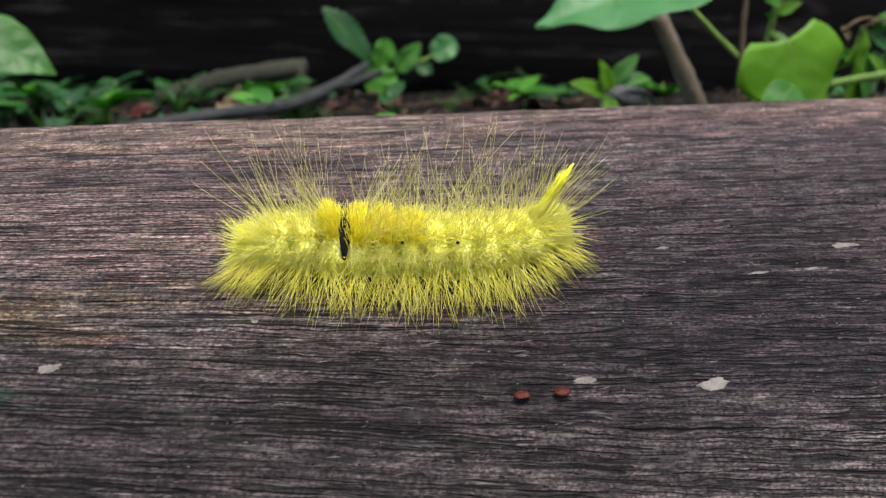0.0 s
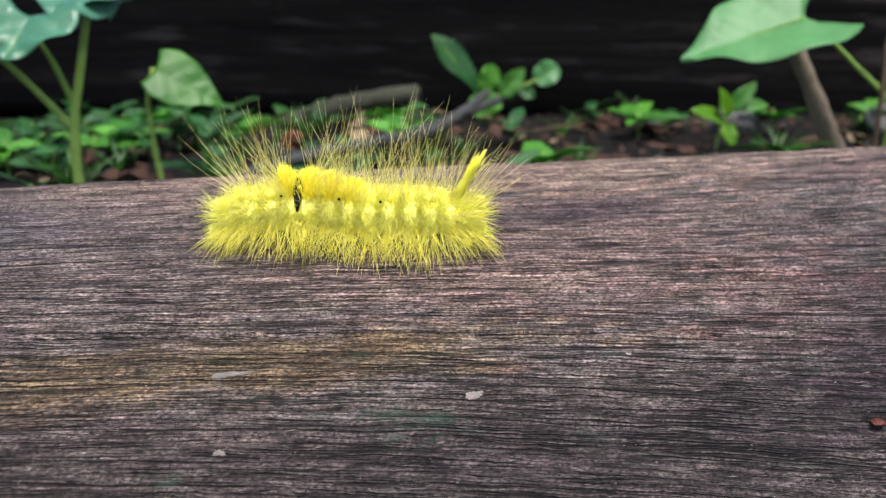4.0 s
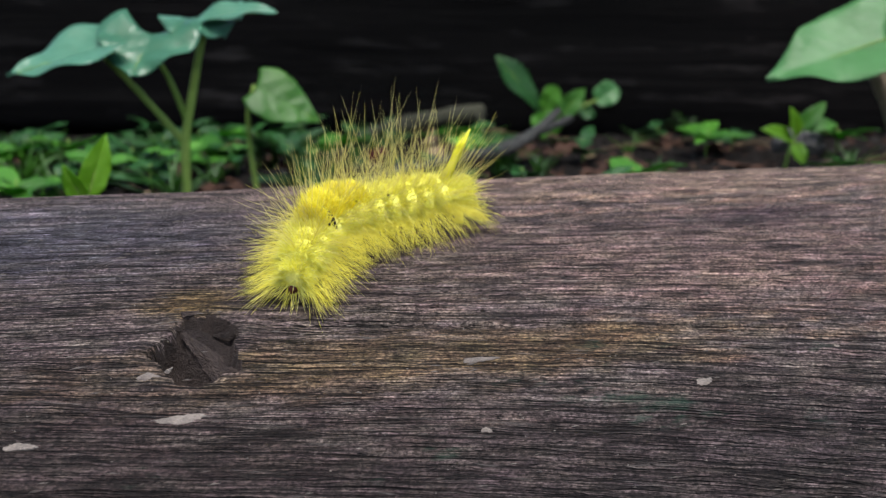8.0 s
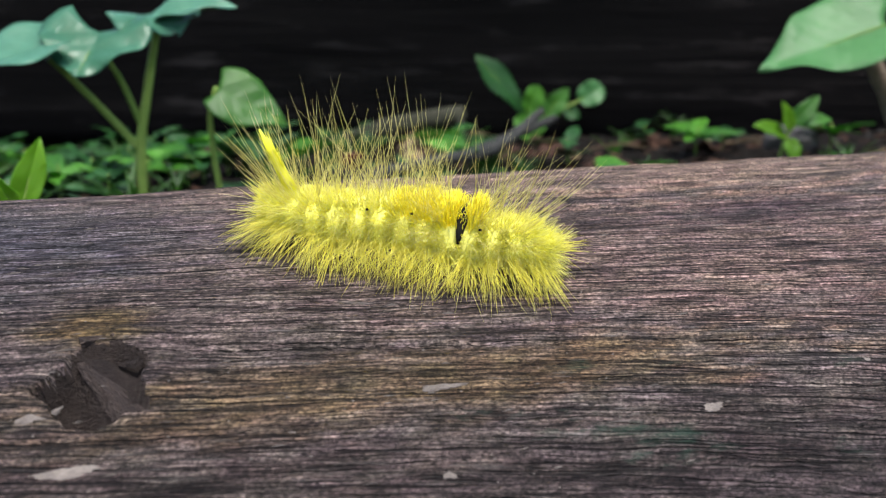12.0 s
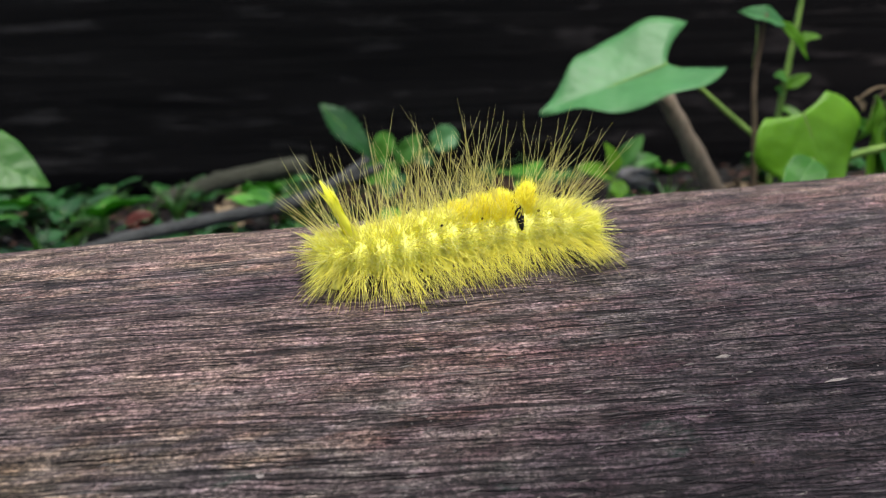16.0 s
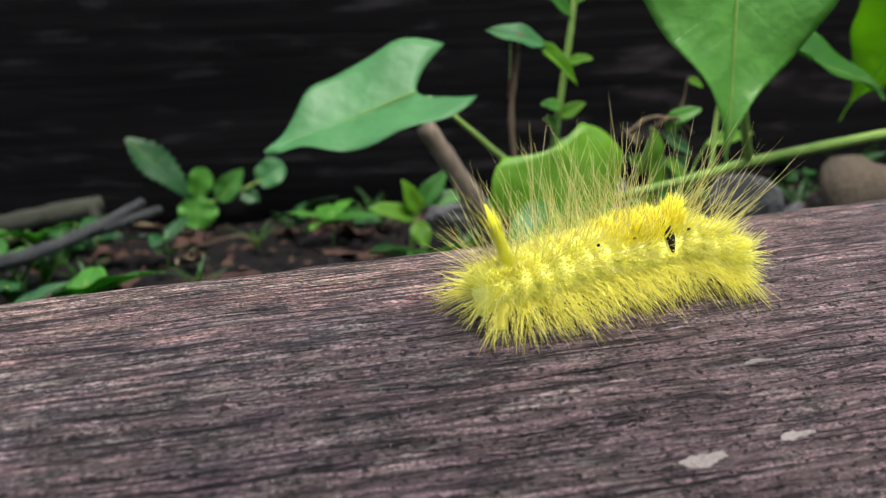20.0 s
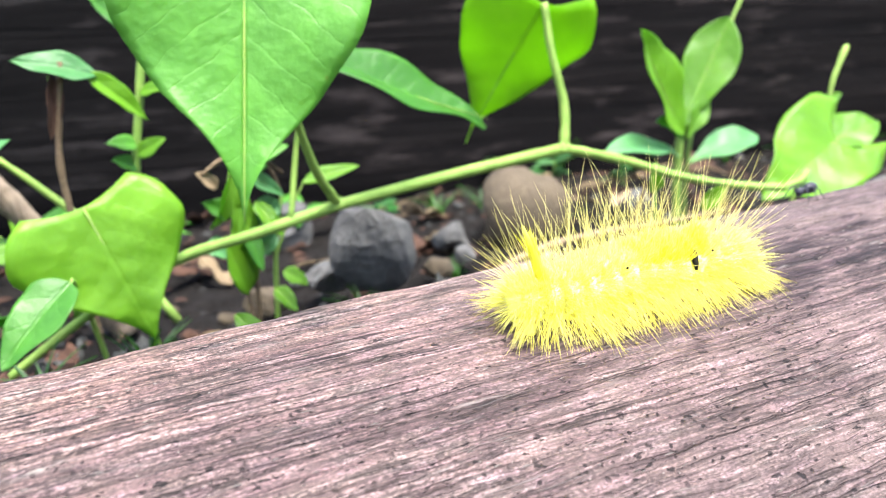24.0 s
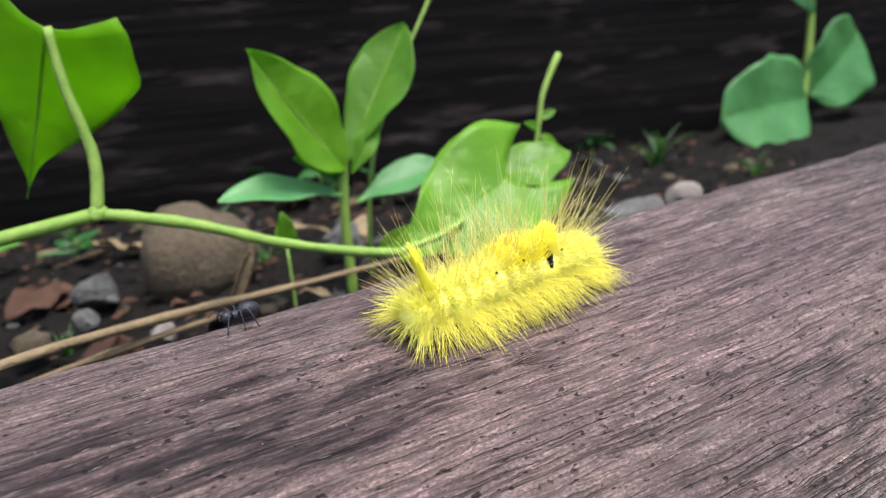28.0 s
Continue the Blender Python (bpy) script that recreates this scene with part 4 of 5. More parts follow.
def make_lobed_weed():
    o = Vector((18.2, 40.0, -2.6))
    L = lambda p: Vector(p) - o
    pl = thing("lobed_weed", "lobed green weed standing in front of the black beam", "plant", at=o)
    stem(pl, [L((18.2, 40, -2.8)), L((18.0, 40, -1.6)), L((18.1, 40, -0.4))], [0.22, 0.16], name="stem")
    leaf(pl, "spoon", L((18.0, 39.9, -0.9)), L((15.1, 39.5, 3.0)), (0.4, -1, 0.3), 1.9, LEAF_DEEP, fold=0.2, teeth=0.12, seed=51)
    leaf(pl, "round", L((18.1, 39.7, -0.6)), L((18.6, 39.4, 1.0)), (0, -1, 0.3), 1.3, LEAF, seed=52)
    leaf(pl, "round", L((18.1, 39.6, -0.6)), L((18.0, 39.2, -2.2)), (0, -1, 0.5), 2.1, LEAF, seed=53)
    stem(pl, [L((18.2, 40, -0.9)), L((19.6, 39.8, -0.8)), L((21.6, 39.6, 0.1))], [0.10, 0.07], name="petiole")
    leaf(pl, "oval", L((19.2, 39.7, -0.9)), L((20.6, 39.4, 0.8)), (-0.1, -1, 0.4), 1.3, LEAF, seed=54, teeth=0.15)
    leaf(pl, "oval", L((20.4, 39.7, -0.5)), L((21.4, 39.4, -1.0)), (-0.1, -1, 0.4), 1.0, LEAF_DEEP, seed=56, teeth=0.15)
    leaf(pl, "round", L((21.4, 39.6, -0.1)), L((22.8, 39.3, 0.9)), (-0.1, -1, 0.5), 1.6, LEAF_PALE, seed=55)


def make_far_vine():
    o = Vector((78, 22, -2.5))
    L = lambda p: Vector(p) - Vector((74, 22, -1.8))
    pl = thing("round_leaf_weed", "round-leaved weed beyond the end of the log", "plant", at=o)
    stem(pl, [L((74, 22, -2.0)), L((74.2, 22, -0.8)), L((74.8, 22, 3.0)), L((75.0, 22, 7.0))], [0.3, 0.22, 0.16], name="stem")
    leaf(pl, "round", L((74.4, 21.8, 0.0)), L((68.0, 21.4, 0.0)), (0, -1, 0.25), 5.2, LEAF_PALE, seed=71)
    leaf(pl, "round", L((74.6, 21.8, 0.2)), L((79.5, 21.4, 3.2)), (0, -1, 0.25), 4.6, LEAF_PALE, seed=72)
    leaf(pl, "oval", L((75, 21.8, 5.0)), L((71.5, 21.4, 7.0)), (0, -1, 0.3), 2.4, LEAF_DEEP, seed=73)


# ---- litter, stones, twigs, grass ----
def make_branches():
    o = Vector((10, 24, -2.2))
    br = thing("fallen_branch", "grey forked dead branch lying on the soil", "branch", at=o)
    L = lambda p: Vector(p) - o
    stem(br, [L(p) for p in ((1.5, 18.0, -1.9), (4.3, 19.5, -1.1), (8.0, 22.5, -0.9), (11.5, 26, -1.0), (14.0, 29, -0.5), (15.8, 31, 0.2))], [0.20, 0.26, 0.28, 0.22], BARK, "limb", 9, 0.12, 6)
    stem(br, [L(p) for p in ((4.3, 25.5, -1.6), (8.5, 26, -1.5), (12.5, 28, -0.9), (16.5, 31, -0.2))], [0.16, 0.24, 0.20], BARK, "limb", 8, 0.15, 7)
    o = Vector((10, 37, -1))
    br2 = thing("thick_branch", "thick pale dead branch with a side stub", "branch", at=o)
    L2 = lambda p: Vector(p) - o
    stem(br2, [L2(p) for p in ((5.5, 36, -1.7), (7.5, 36.4, -1.2), (9.5, 37, -0.8), (13.5, 38, -0.4))], [0.4, 0.55, 0.5], MOSSY, "limb", 10, 0.10, 8)
    stem(br2, [L2(p) for p in ((13.0, 37.6, -0.3), (13.3, 37.2, -1.4), (13.4, 37.0, -2.6))], [0.3, 0.24], MOSSY, "stub", 8, 0.10, 9)
    tw = thing("tan_twig", "long pale tan twig lying behind the log", "twig", at=(41, 12.5, -2))
    o3 = Vector((41, 12.5, -2))
    stem(tw, [Vector(p) - o3 for p in ((34.5, 10.2, -0.6), (37.4, 10.4, 0.0), (40.9, 12.0, -0.4), (44.0, 13.2, -0.85), (48.5, 14.5, -1.3))], [0.07, 0.11, 0.10, 0.06], STRAW, "limb", 8, 0.16, 10)
    stem(tw, [Vector(p) - o3 for p in ((36.0, 10.9, -0.9), (39.5, 11.6, -0.75), (42.5, 12.6, -0.9))], [0.08, 0.10, 0.06], STRAW, "limb", 7, 0.16, 11)
    rnd = random.Random(31)
    for k in range(34):
        x, y = rnd.uniform(-12, 66), rnd.uniform(9, 41)
        z = ground_height(x, y) + 0.15
        a, l = rnd.uniform(0, math.tau), rnd.uniform(1.5, 6)
        t = thing("twig", "thin dry brown twig on the soil", "twig", "twigs on the soil", (x, y, z))
        d = Vector((math.cos(a), math.sin(a) * 0.6, 0)) * l
        stem(t, [-d * 0.5, Vector((0.1 * l * rnd.uniform(-1, 1), 0, 0.10 * l)), d * 0.5 + Vector((0, 0, rnd.uniform(0, 0.5)))], [0.04, 0.07, 0.03], rnd.choice((TWIG, TWIG, BARK)), "limb", 5, 0.2, k)


def make_stones():
    rocks = ((36.0, 17.2, -0.1, 1.5, STONE, "angular grey stone behind the log"), (44.4, 21.2, -1.4, 2.5, STONE_WARM, "large rounded brown stone"), (38.3, 17.7, -1.75, 0.65, STONE_WARM, "small pale rounded pebble"),
             (39.9, 18.5, -1.9, 0.5, STONE, "small pale pebble on the soil"), (41.4, 15.5, -1.4, 0.4, FLAKE, "small white pebble on soil"), (34.6, 18.6, -1.6, 0.9, STONE, "rough grey stone on the soil"), (38.0, 12.6, -1.2, 0.55, STONE, "grey pebble against the log"),
             (39.6, 13.4, -1.4, 0.5, STONE_WARM, "smooth brown pebble on the soil"), (36.3, 12.4, -1.5, 0.8, STONE, "smooth grey pebble on the soil"), (42.1, 11.6, -0.9, 0.35, FLAKE, "small white stone chip"), (32.4, 17.5, -1.7, 0.8, STONE_WARM, "smooth brown pebble on the soil"),
             (40.6, 20.5, -1.8, 0.9, STONE, "smooth grey pebble on the soil"), (48.5, 19.0, -1.7, 0.9, STONE, "rough grey stone on the soil"), (57.0, 13.5, -1.2, 1.1, STONE, "pale grey stone on the soil"), (60.5, 14.5, -1.0, 0.8, FLAKE, "pale flat stone on the soil"), (53.5, 12.0, -1.3, 0.8, STONE_WARM, "rough brown stone on the soil"),
             (29.5, 30.0, -2.0, 1.6, STONE, "grey stone beside the stalk"), (36.5, 27, -1.8, 1.5, STONE, "rough grey stone on the soil"))
    for k, (x, y, z, s, mat, label) in enumerate(rocks):
        ob = tagged(new("stone", rock_mesh(s, mat, k + 1, 0.8 if k else 1.45, 9 if mat is STONE else 5)), label, "stone", "stones behind the log")
        ob.matrix_basis = pose(x * CM, y * CM, min(z, ground_height(x, y) + (0.6 if k else 0.95) * s + 0.3) * CM, 0, 0, 37 * k)
    rnd = random.Random(12)
    shapes = [rock_mesh(1.0, m, 30 + k, 0.8, 5) for k, m in enumerate((STONE, STONE_WARM, STONE, STONE_WARM, SOIL))]
    for k in range(110):
        x, y = rnd.uniform(20, 70), rnd.uniform(8.5, 30)
        s = rnd.uniform(0.12, 0.42)
        ob = tagged(new("pebble", rnd.choice(shapes)), "small rounded pebble lying in the soil", "pebble", "pebbles in the soil")
        ob.matrix_basis = pose(x * CM, y * CM, (ground_height(x, y) + 0.3 * s) * CM, 0, 0, rnd.uniform(0, 360)) @ Matrix.Diagonal((s, s, s, 1))


def make_litter():
    rnd = random.Random(22)
    blades = [leaf_mesh(k, l, w, m, fold=f, droop=d, wave=0.14, seed=80 + i, nu=9, nv=3) for i, (k, l, w, m, f, d) in enumerate((("oval", 2.6, 1.2, LITTER, 0.4, 0.2), ("lance", 3.2, 0.8, LITTER, -0.4, 0.15),
              ("oval", 2.0, 1.1, STRAW, 0.3, -0.2), ("heart", 2.2, 1.8, LITTER, 0.2, 0.3), ("lance", 3.6, 0.5, STRAW, 0.5, 0.2)))]
    for k in range(130):
        x, y = rnd.uniform(-14, 70), rnd.uniform(8, 42)
        ob = tagged(new("fallen_leaf", rnd.choice(blades)), "curled dry brown fallen leaf", "dry leaf", "fallen leaves on the soil")
        ob.matrix_basis = pose(x * CM, y * CM, (ground_height(x, y) + 0.25) * CM, rnd.uniform(-25, 25), rnd.uniform(-25, 25), rnd.uniform(0, 360))
    scraps = [leaf_mesh(k, l, w, m, fold=f, droop=d, wave=0.2, seed=140 + i, nu=8, nv=3) for i, (k, l, w, m, f, d) in enumerate((("oval", 1.5, 0.8, LITTER, 0.5, 0.3), ("lance", 2.0, 0.5, LITTER, -0.5, 0.2),
              ("oval", 1.3, 0.7, BARK, 0.4, -0.2), ("lance", 2.4, 0.35, STRAW, 0.6, 0.2), ("round", 1.1, 0.9, BARK, 0.4, 0.2)))]
    for k in range(90):
        x, y = rnd.uniform(17, 47), rnd.uniform(8.5, 17)
        ob = tagged(new("leaf_scrap", rnd.choice(scraps)), "torn scrap of rotten leaf on the soil", "dry leaf", "leaf scraps on the soil")
        ob.matrix_basis = pose(x * CM, y * CM, (ground_height(x, y) + 0.3) * CM, rnd.uniform(-30, 30), rnd.uniform(-30, 30), rnd.uniform(0, 360))
    big = tagged(new("straw_coloured_leaf", leaf_mesh("lance", 6.5, 1.9, STRAW, 0.2, 0.02, wave=0.08, seed=90)), "long straw-coloured dry leaf leaning on the log", "dry leaf")
    big.matrix_basis = leaf_pose((14.5, 11.6, -1.9), (20.6, 13.4, -1.0), (0, -0.5, 0.9))
    red = tagged(new("red_petal", leaf_mesh("round", 1.2, 0.9, SEED, 0.5, 0.2, seed=91, nu=8, nv=3)), "small red fallen petal", "petal")
    red.matrix_basis = leaf_pose((5.0, 26, -1.4), (6.1, 25.8, -1.0), (0, -0.8, 0.6))
    ocher = tagged(new("orange_scrap", leaf_mesh("lance", 1.9, 0.5, STRAW, 0.5, 0.1, seed=92, nu=8, nv=3)), "orange-brown scrap of dry leaf", "dry leaf")
    ocher.matrix_basis = leaf_pose((42.6, 13.2, -1.0), (43.4, 13.0, 0.4), (0.5, -0.8, 0.2))
    for k, (u, v) in enumerate(((12.02, -1.86), (12.55, -1.88))):
        ob = tagged(new("red_seed", rock_mesh(0.11, SEED, 60 + k, 0.4)), "small shrivelled red-brown seed on the log", "seed", "seeds on the log")
        ob.matrix_basis = Matrix.Translation(on_log(u, v, 0.07) * CM)


def make_grass():
    """Low weeds and grass tufts between the log and the beam."""
    rnd = random.Random(44)

    def tuft(seed, n, size, mat):
        r = random.Random(seed)
        vv, ff = [], []
        for _ in range(n):
            a, l = r.uniform(0, math.tau), size * r.uniform(0.5, 1.0)
            w, lean = size * r.uniform(0.035, 0.06), r.uniform(0.25, 0.85)
            d = Vector((math.cos(a), math.sin(a), 0))
            s = Vector((-d.y, d.x, 0))
            b = Vector((r.uniform(-0.3, 0.3), r.uniform(-0.3, 0.3), -0.2))
            i = len(vv)
            for k in range(6):
                t = k / 5
                c = b + d * (l * lean * t ** 1.5) + Vector((0, 0, l * (t - 0.45 * lean * t * t)))
                ww = w * (1 - t) ** 0.7 + 0.004
                vv += [c - s * ww, c - Vector((0, 0, w * 0.35)), c + s * ww]
            for k in range(5):
                p = i + 3 * k
                ff += [(p, p + 1, p + 4, p + 3), (p + 1, p + 2, p + 5, p + 4)]
        return mesh_of("grass_tuft", vv, ff, mat)
    tufts = [tuft(100 + k, 13, rnd.uniform(2.2, 3.8), GRASS) for k in range(5)]
    for k in range(85):
        x = rnd.uniform(-22, 14) if k < 58 else rnd.uniform(14, 70)
        y = rnd.uniform(14, 43)
        ob = tagged(new("grass_tuft", rnd.choice(tufts)), "small tuft of narrow green grass", "grass", "grass tufts")
        s = rnd.uniform(0.55, 1.0) * (0.7 if y < 22 else 1)
        ob.matrix_basis = pose(x * CM, y * CM, ground_height(x, y) * CM, 0, 0, rnd.uniform(0, 360)) @ Matrix.Diagonal((s, s, s, 1))

    def herb(seed, size, mat):
        r = random.Random(seed)
        root = thing("low_herb", "low leafy green herb growing between log and beam", "plant", "low herbs")
        for j in range(6):
            a = j * math.tau / 6 + r.uniform(-0.4, 0.4)
            b = Vector((0, 0, size * r.uniform(0.2, 0.6)))
            t = b + Vector((math.cos(a), math.sin(a), r.uniform(0.1, 0.8))) * size * r.uniform(0.5, 0.9)
            part("leaf", leaf_mesh(r.choice(("oval", "round", "lance")), (t - b).length, size * r.uniform(0.32, 0.5), mat, seed=seed * 9 + j, nu=8, nv=3), root, leaf_pose(b, t, (0.0, -0.35, 1)))
        v, f = tube([(0, 0, -0.3), (0, 0, size * 0.3), (0.05, 0, size * 0.65)], [0.06, 0.03], 6, 3)
        part("stem", mesh_of("stem", v, f, STEM), root)
        return root
    kinds = [herb(200 + k, rnd.uniform(1.3, 2.4), m) for k, m in enumerate((LEAF_DEEP, LEAF_DEEP, LEAF, LEAF_DEEP, LEAF_DEEP))]
    spots = [(rnd.uniform(-22, 16), rnd.uniform(17, 43)) for _ in range(52)] + [(rnd.uniform(16, 34), rnd.uniform(20, 42)) for _ in range(6)] + [(rnd.uniform(34, 75), rnd.uniform(19, 36)) for _ in range(14)]
    spots += [(rnd.uniform(-15, 5), rnd.uniform(27, 41)) for _ in range(30)]
    spots += [(24.98, 19.4), (22.5, 14.5), (20.5, 16.5), (21.5, 19)]
    for k, (x, y) in enumerate(spots):
        m = pose(x * CM, y * CM, (ground_height(x, y) + 0.02) * CM, 0, 0, rnd.uniform(0, 360))
        if k < len(kinds):
            kinds[k].matrix_basis = m
        else:
            copy_thing(kinds[k % 5], m)


def make_soil_crumbs():
    """Loose crumbs of soil, bark and rotten leaf, too many to count."""
    rnd = random.Random(77)
    for name, mat, count, size in (("soil_crumb", SOIL, 2600, 0.30), ("leaf_crumb", LITTER, 1500, 0.34), ("bark_crumb", BARK, 700, 0.26)):
        vv, ff = [], []
        for _ in range(count):
            x, y = rnd.uniform(-16, 72), rnd.uniform(7, 44)
            c = Vector((x, y, ground_height(x, y) + 0.12))
            i = len(vv)
            a, s = rnd.uniform(0, math.tau), size * rnd.uniform(0.3, 1.2)
            for k in range(5):
                b = a + k * math.tau / 5
                vv.append(c + Vector((math.cos(b) * s * rnd.uniform(0.5, 1.1), math.sin(b) * s * rnd.uniform(0.3, 0.7), rnd.uniform(-0.25, 0.25) * s)))
            vv.append(c + Vector((0, 0, s * rnd.uniform(0.2, 0.6))))
            ff += [(i + k, i + (k + 1) % 5, i + 5) for k in range(5)] + [tuple(i + k for k in range(5))[::-1]]
        tagged(new(name, mesh_of(name, vv, ff, mat, False)), "loose dark crumbs of soil and rotten leaf", "soil", kind="stuff")


def make_sprig():
    o = Vector((26.4, 26.4, -2.4))
    L = lambda p: Vector(p) - o
    pl = thing("sprig", "small bright green sprig beside the stalk", "plant", at=o)
    stem(pl, [L((26.4, 26.5, -2.6)), L((26.6, 26.4, -1.3)), L((27.4, 26.3, 0.4))], [0.10, 0.06], name="stem")
    for k, (b, t, w) in enumerate((((26.6, 26.3, -1.0), (24.7, 26.0, -0.3), 0.9), ((26.9, 26.3, -0.6), (28.0, 26.0, 0.9), 0.9), ((26.8, 26.3, -0.9), (26.2, 26.0, 0.6), 0.8), ((27.1, 26.2, -0.4), (28.9, 26.0, -0.2), 0.8), ((26.6, 26.2, -1.2), (26.9, 25.6, -2.2), 0.9))):
        leaf(pl, "oval", L(b), L(t), (-0.1, -0.8, 0.7), w, LEAF_LIME if k % 2 == 0 else LEAF, seed=110 + k, nu=12, nv=4)


def make_tangle():
    """Small shoots and withered tendrils that grow up behind the vine's joint."""
    o = Vector((31.5, 15.8, -2.4))
    L = lambda p: Vector(p) - o
    pl = thing("tangled_herb", "tangle of small green shoots and withered tendrils behind the vine", "plant", at=o)
    stem(pl, [L(p) for p in ((31.5, 15.8, -2.7), (31.3, 15.7, 0.2), (31.6, 15.6, 1.9), (32.3, 15.5, 3.0), (32.5, 15.4, 3.9))], [0.07, 0.05, 0.03], TWIG, "tendril", 6, 0.12, 41, "thin withered tendril")
    stem(pl, [L(p) for p in ((30.5, 15.5, 2.4), (31.1, 15.4, 2.75), (31.7, 15.4, 2.7), (32.3, 15.5, 2.35), (32.6, 15.6, 1.6))], [0.05, 0.07, 0.04], TWIG, "tendril", 6, 0.2, 42, "thin withered tendril")
    stem(pl, [L(p) for p in ((32.1, 16.0, -2.7), (32.3, 15.9, -0.2), (32.6, 15.7, 1.5))], [0.08, 0.05], name="stem")
    stem(pl, [L(p) for p in ((32.3, 15.9, -0.2), (32.9, 15.7, 1.2), (33.3, 15.6, 1.85))], [0.04, 0.03], name="stem")
    for k, (kind, b, t, face, w, mat) in enumerate((
            ("lance", (31.45, 15.7, -0.9), (31.5, 15.3, 2.3), (0.1, -1, 0.2), 0.75, LEAF_LIME), ("lance", (31.3, 15.6, -1.0), (30.95, 15.2, 0.6), (0.3, -1, 0.2), 0.7, LEAF_LIME),
            ("round", (31.8, 15.7, 0.9), (32.4, 15.5, 1.5), (-0.1, -1, 0.4), 0.75, LEAF_PALE), ("round", (31.7, 15.7, 0.1), (32.3, 15.6, 0.5), (-0.1, -1, 0.4), 0.6, LEAF_PALE),
            ("oval", (31.2, 15.7, 1.2), (30.5, 15.5, 1.7), (0.2, -1, 0.4), 0.6, LEAF), ("oval", (31.0, 15.7, 0.3), (30.3, 15.5, 0.5), (0.2, -0.8, 0.6), 0.7, LEAF_PALE),
            ("lance", (31.7, 15.6, 2.3), (32.6, 15.3, 1.6), (-0.2, -0.9, 0.5), 0.45, LEAF_PALE), ("oval", (32.5, 15.4, 3.8), (33.0, 15.3, 3.6), (0, -0.8, 0.6), 0.35, LEAF_LIME),
            ("lance", (33.2, 15.6, 1.8), (34.9, 15.4, 2.2), (0, -0.7, 0.7), 0.5, LEAF_LIME), ("oval", (32.3, 15.4, -0.5), (32.9, 15.1, -0.9), (0, -0.8, 0.6), 0.5, LEAF_LIME),
            ("oval", (32.0, 15.3, -0.9), (32.4, 14.8, -1.5), (0, -0.8, 0.6), 0.5, LEAF_LIME), ("oval", (30.9, 15.6, 2.0), (30.4, 15.4, 2.5), (0.3, -0.9, 0.3), 0.4, STRAW))):
        leaf(pl, kind, L(b), L(t), face, w, mat, seed=160 + k, nu=10, nv=4, fold=0.35)


def make_ant():
    """A small black insect at the back edge of the log."""
    q = on_log(40.55, 5.45, 0.16)
    ant = thing("ant", "small black ant at the edge of the log", "insect", at=q)
    for name, x, r, l in (("abdomen", 0.17, 0.12, 1.5), ("thorax", -0.02, 0.075, 1.5), ("head", -0.17, 0.085, 1.1)):
        bm = bmesh.new()
        bmesh.ops.create_uvsphere(bm, u_segments=12, v_segments=8, radius=r * CM)
        for v in bm.verts:
            v.co = Vector((v.co.x * l + x * CM, v.co.y, v.co.z + (0.04 if name == "abdomen" else 0.0) * CM))
        me = bpy.data.meshes.new(name)
        bm.to_mesh(me)
        bm.free()
        me.materials.append(INSECT)
        me.polygons.foreach_set("use_smooth", [True] * len(me.polygons))
        part(name, me, ant)
    for k in range(6):
        sy, x = (1 if k % 2 else -1), (-0.08, 0.0, 0.06)[k // 2]
        v, f = tube([(x, sy * 0.05, 0), (x * 2, sy * 0.18, 0.10), (x * 3.5, sy * 0.32, -0.17)], [0.016, 0.008], 5, 3)
        part("leg", mesh_of("leg", v, f, INSECT), ant)
    for sy in (-1, 1):
        v, f = tube([(-0.22, sy * 0.03, 0.03), (-0.32, sy * 0.09, 0.10), (-0.42, sy * 0.10, 0.02)], [0.010, 0.006], 5, 3)
        part("antenna", mesh_of("antenna", v, f, INSECT), ant)

# ---- the caterpillar: a head and twelve rings, each rigid, that follow one another ----
RINGS = 13


def hairs(spec, seed, sides=3):
    """Tapering, slightly bowed hairs. spec: rows of root, direction, length, radius, sag."""
    rnd = random.Random(seed)
    vv, ff = [], []
    for root, way, length, radius, sag in spec:
        way = way.normalized()
        s = way.cross(Vector((rnd.uniform(-1, 1), rnd.uniform(-1, 1), rnd.uniform(-1, 1)))).normalized()
        u = way.cross(s)
        bow = (s * rnd.uniform(-1, 1) + u * rnd.uniform(-1, 1)) * 0.11 * length - Vector((0, 0, sag * length))
        i = len(vv)
        for k, t in enumerate((0.0, 0.4, 0.75)):
            c = root + way * (length * t) + bow * (t * t)
            r = radius * (1 - 0.75 * t)
            for j in range(sides):
                a = j * math.tau / sides
                vv.append(c + (s * math.cos(a) + u * math.sin(a)) * r)
        vv.append(root + way * length + bow)
        for k in range(2):
            for j in range(sides):
                a, b = i + k * sides + j, i + k * sides + (j + 1) % sides
                ff.append((a, b, b + sides, a + sides))
        e = len(vv) - 1
        for j in range(sides):
            ff.append((i + 2 * sides + j, i + 2 * sides + (j + 1) % sides, e))
    return vv, ff


def ring_size(i):
    t = i / (RINGS - 1)
    if i == 0:
        return 0.22
    return 0.385 * (1 - 0.22 * max(0, 0.25 - t) / 0.25 - 0.30 * max(0, t - 0.78) / 0.22)


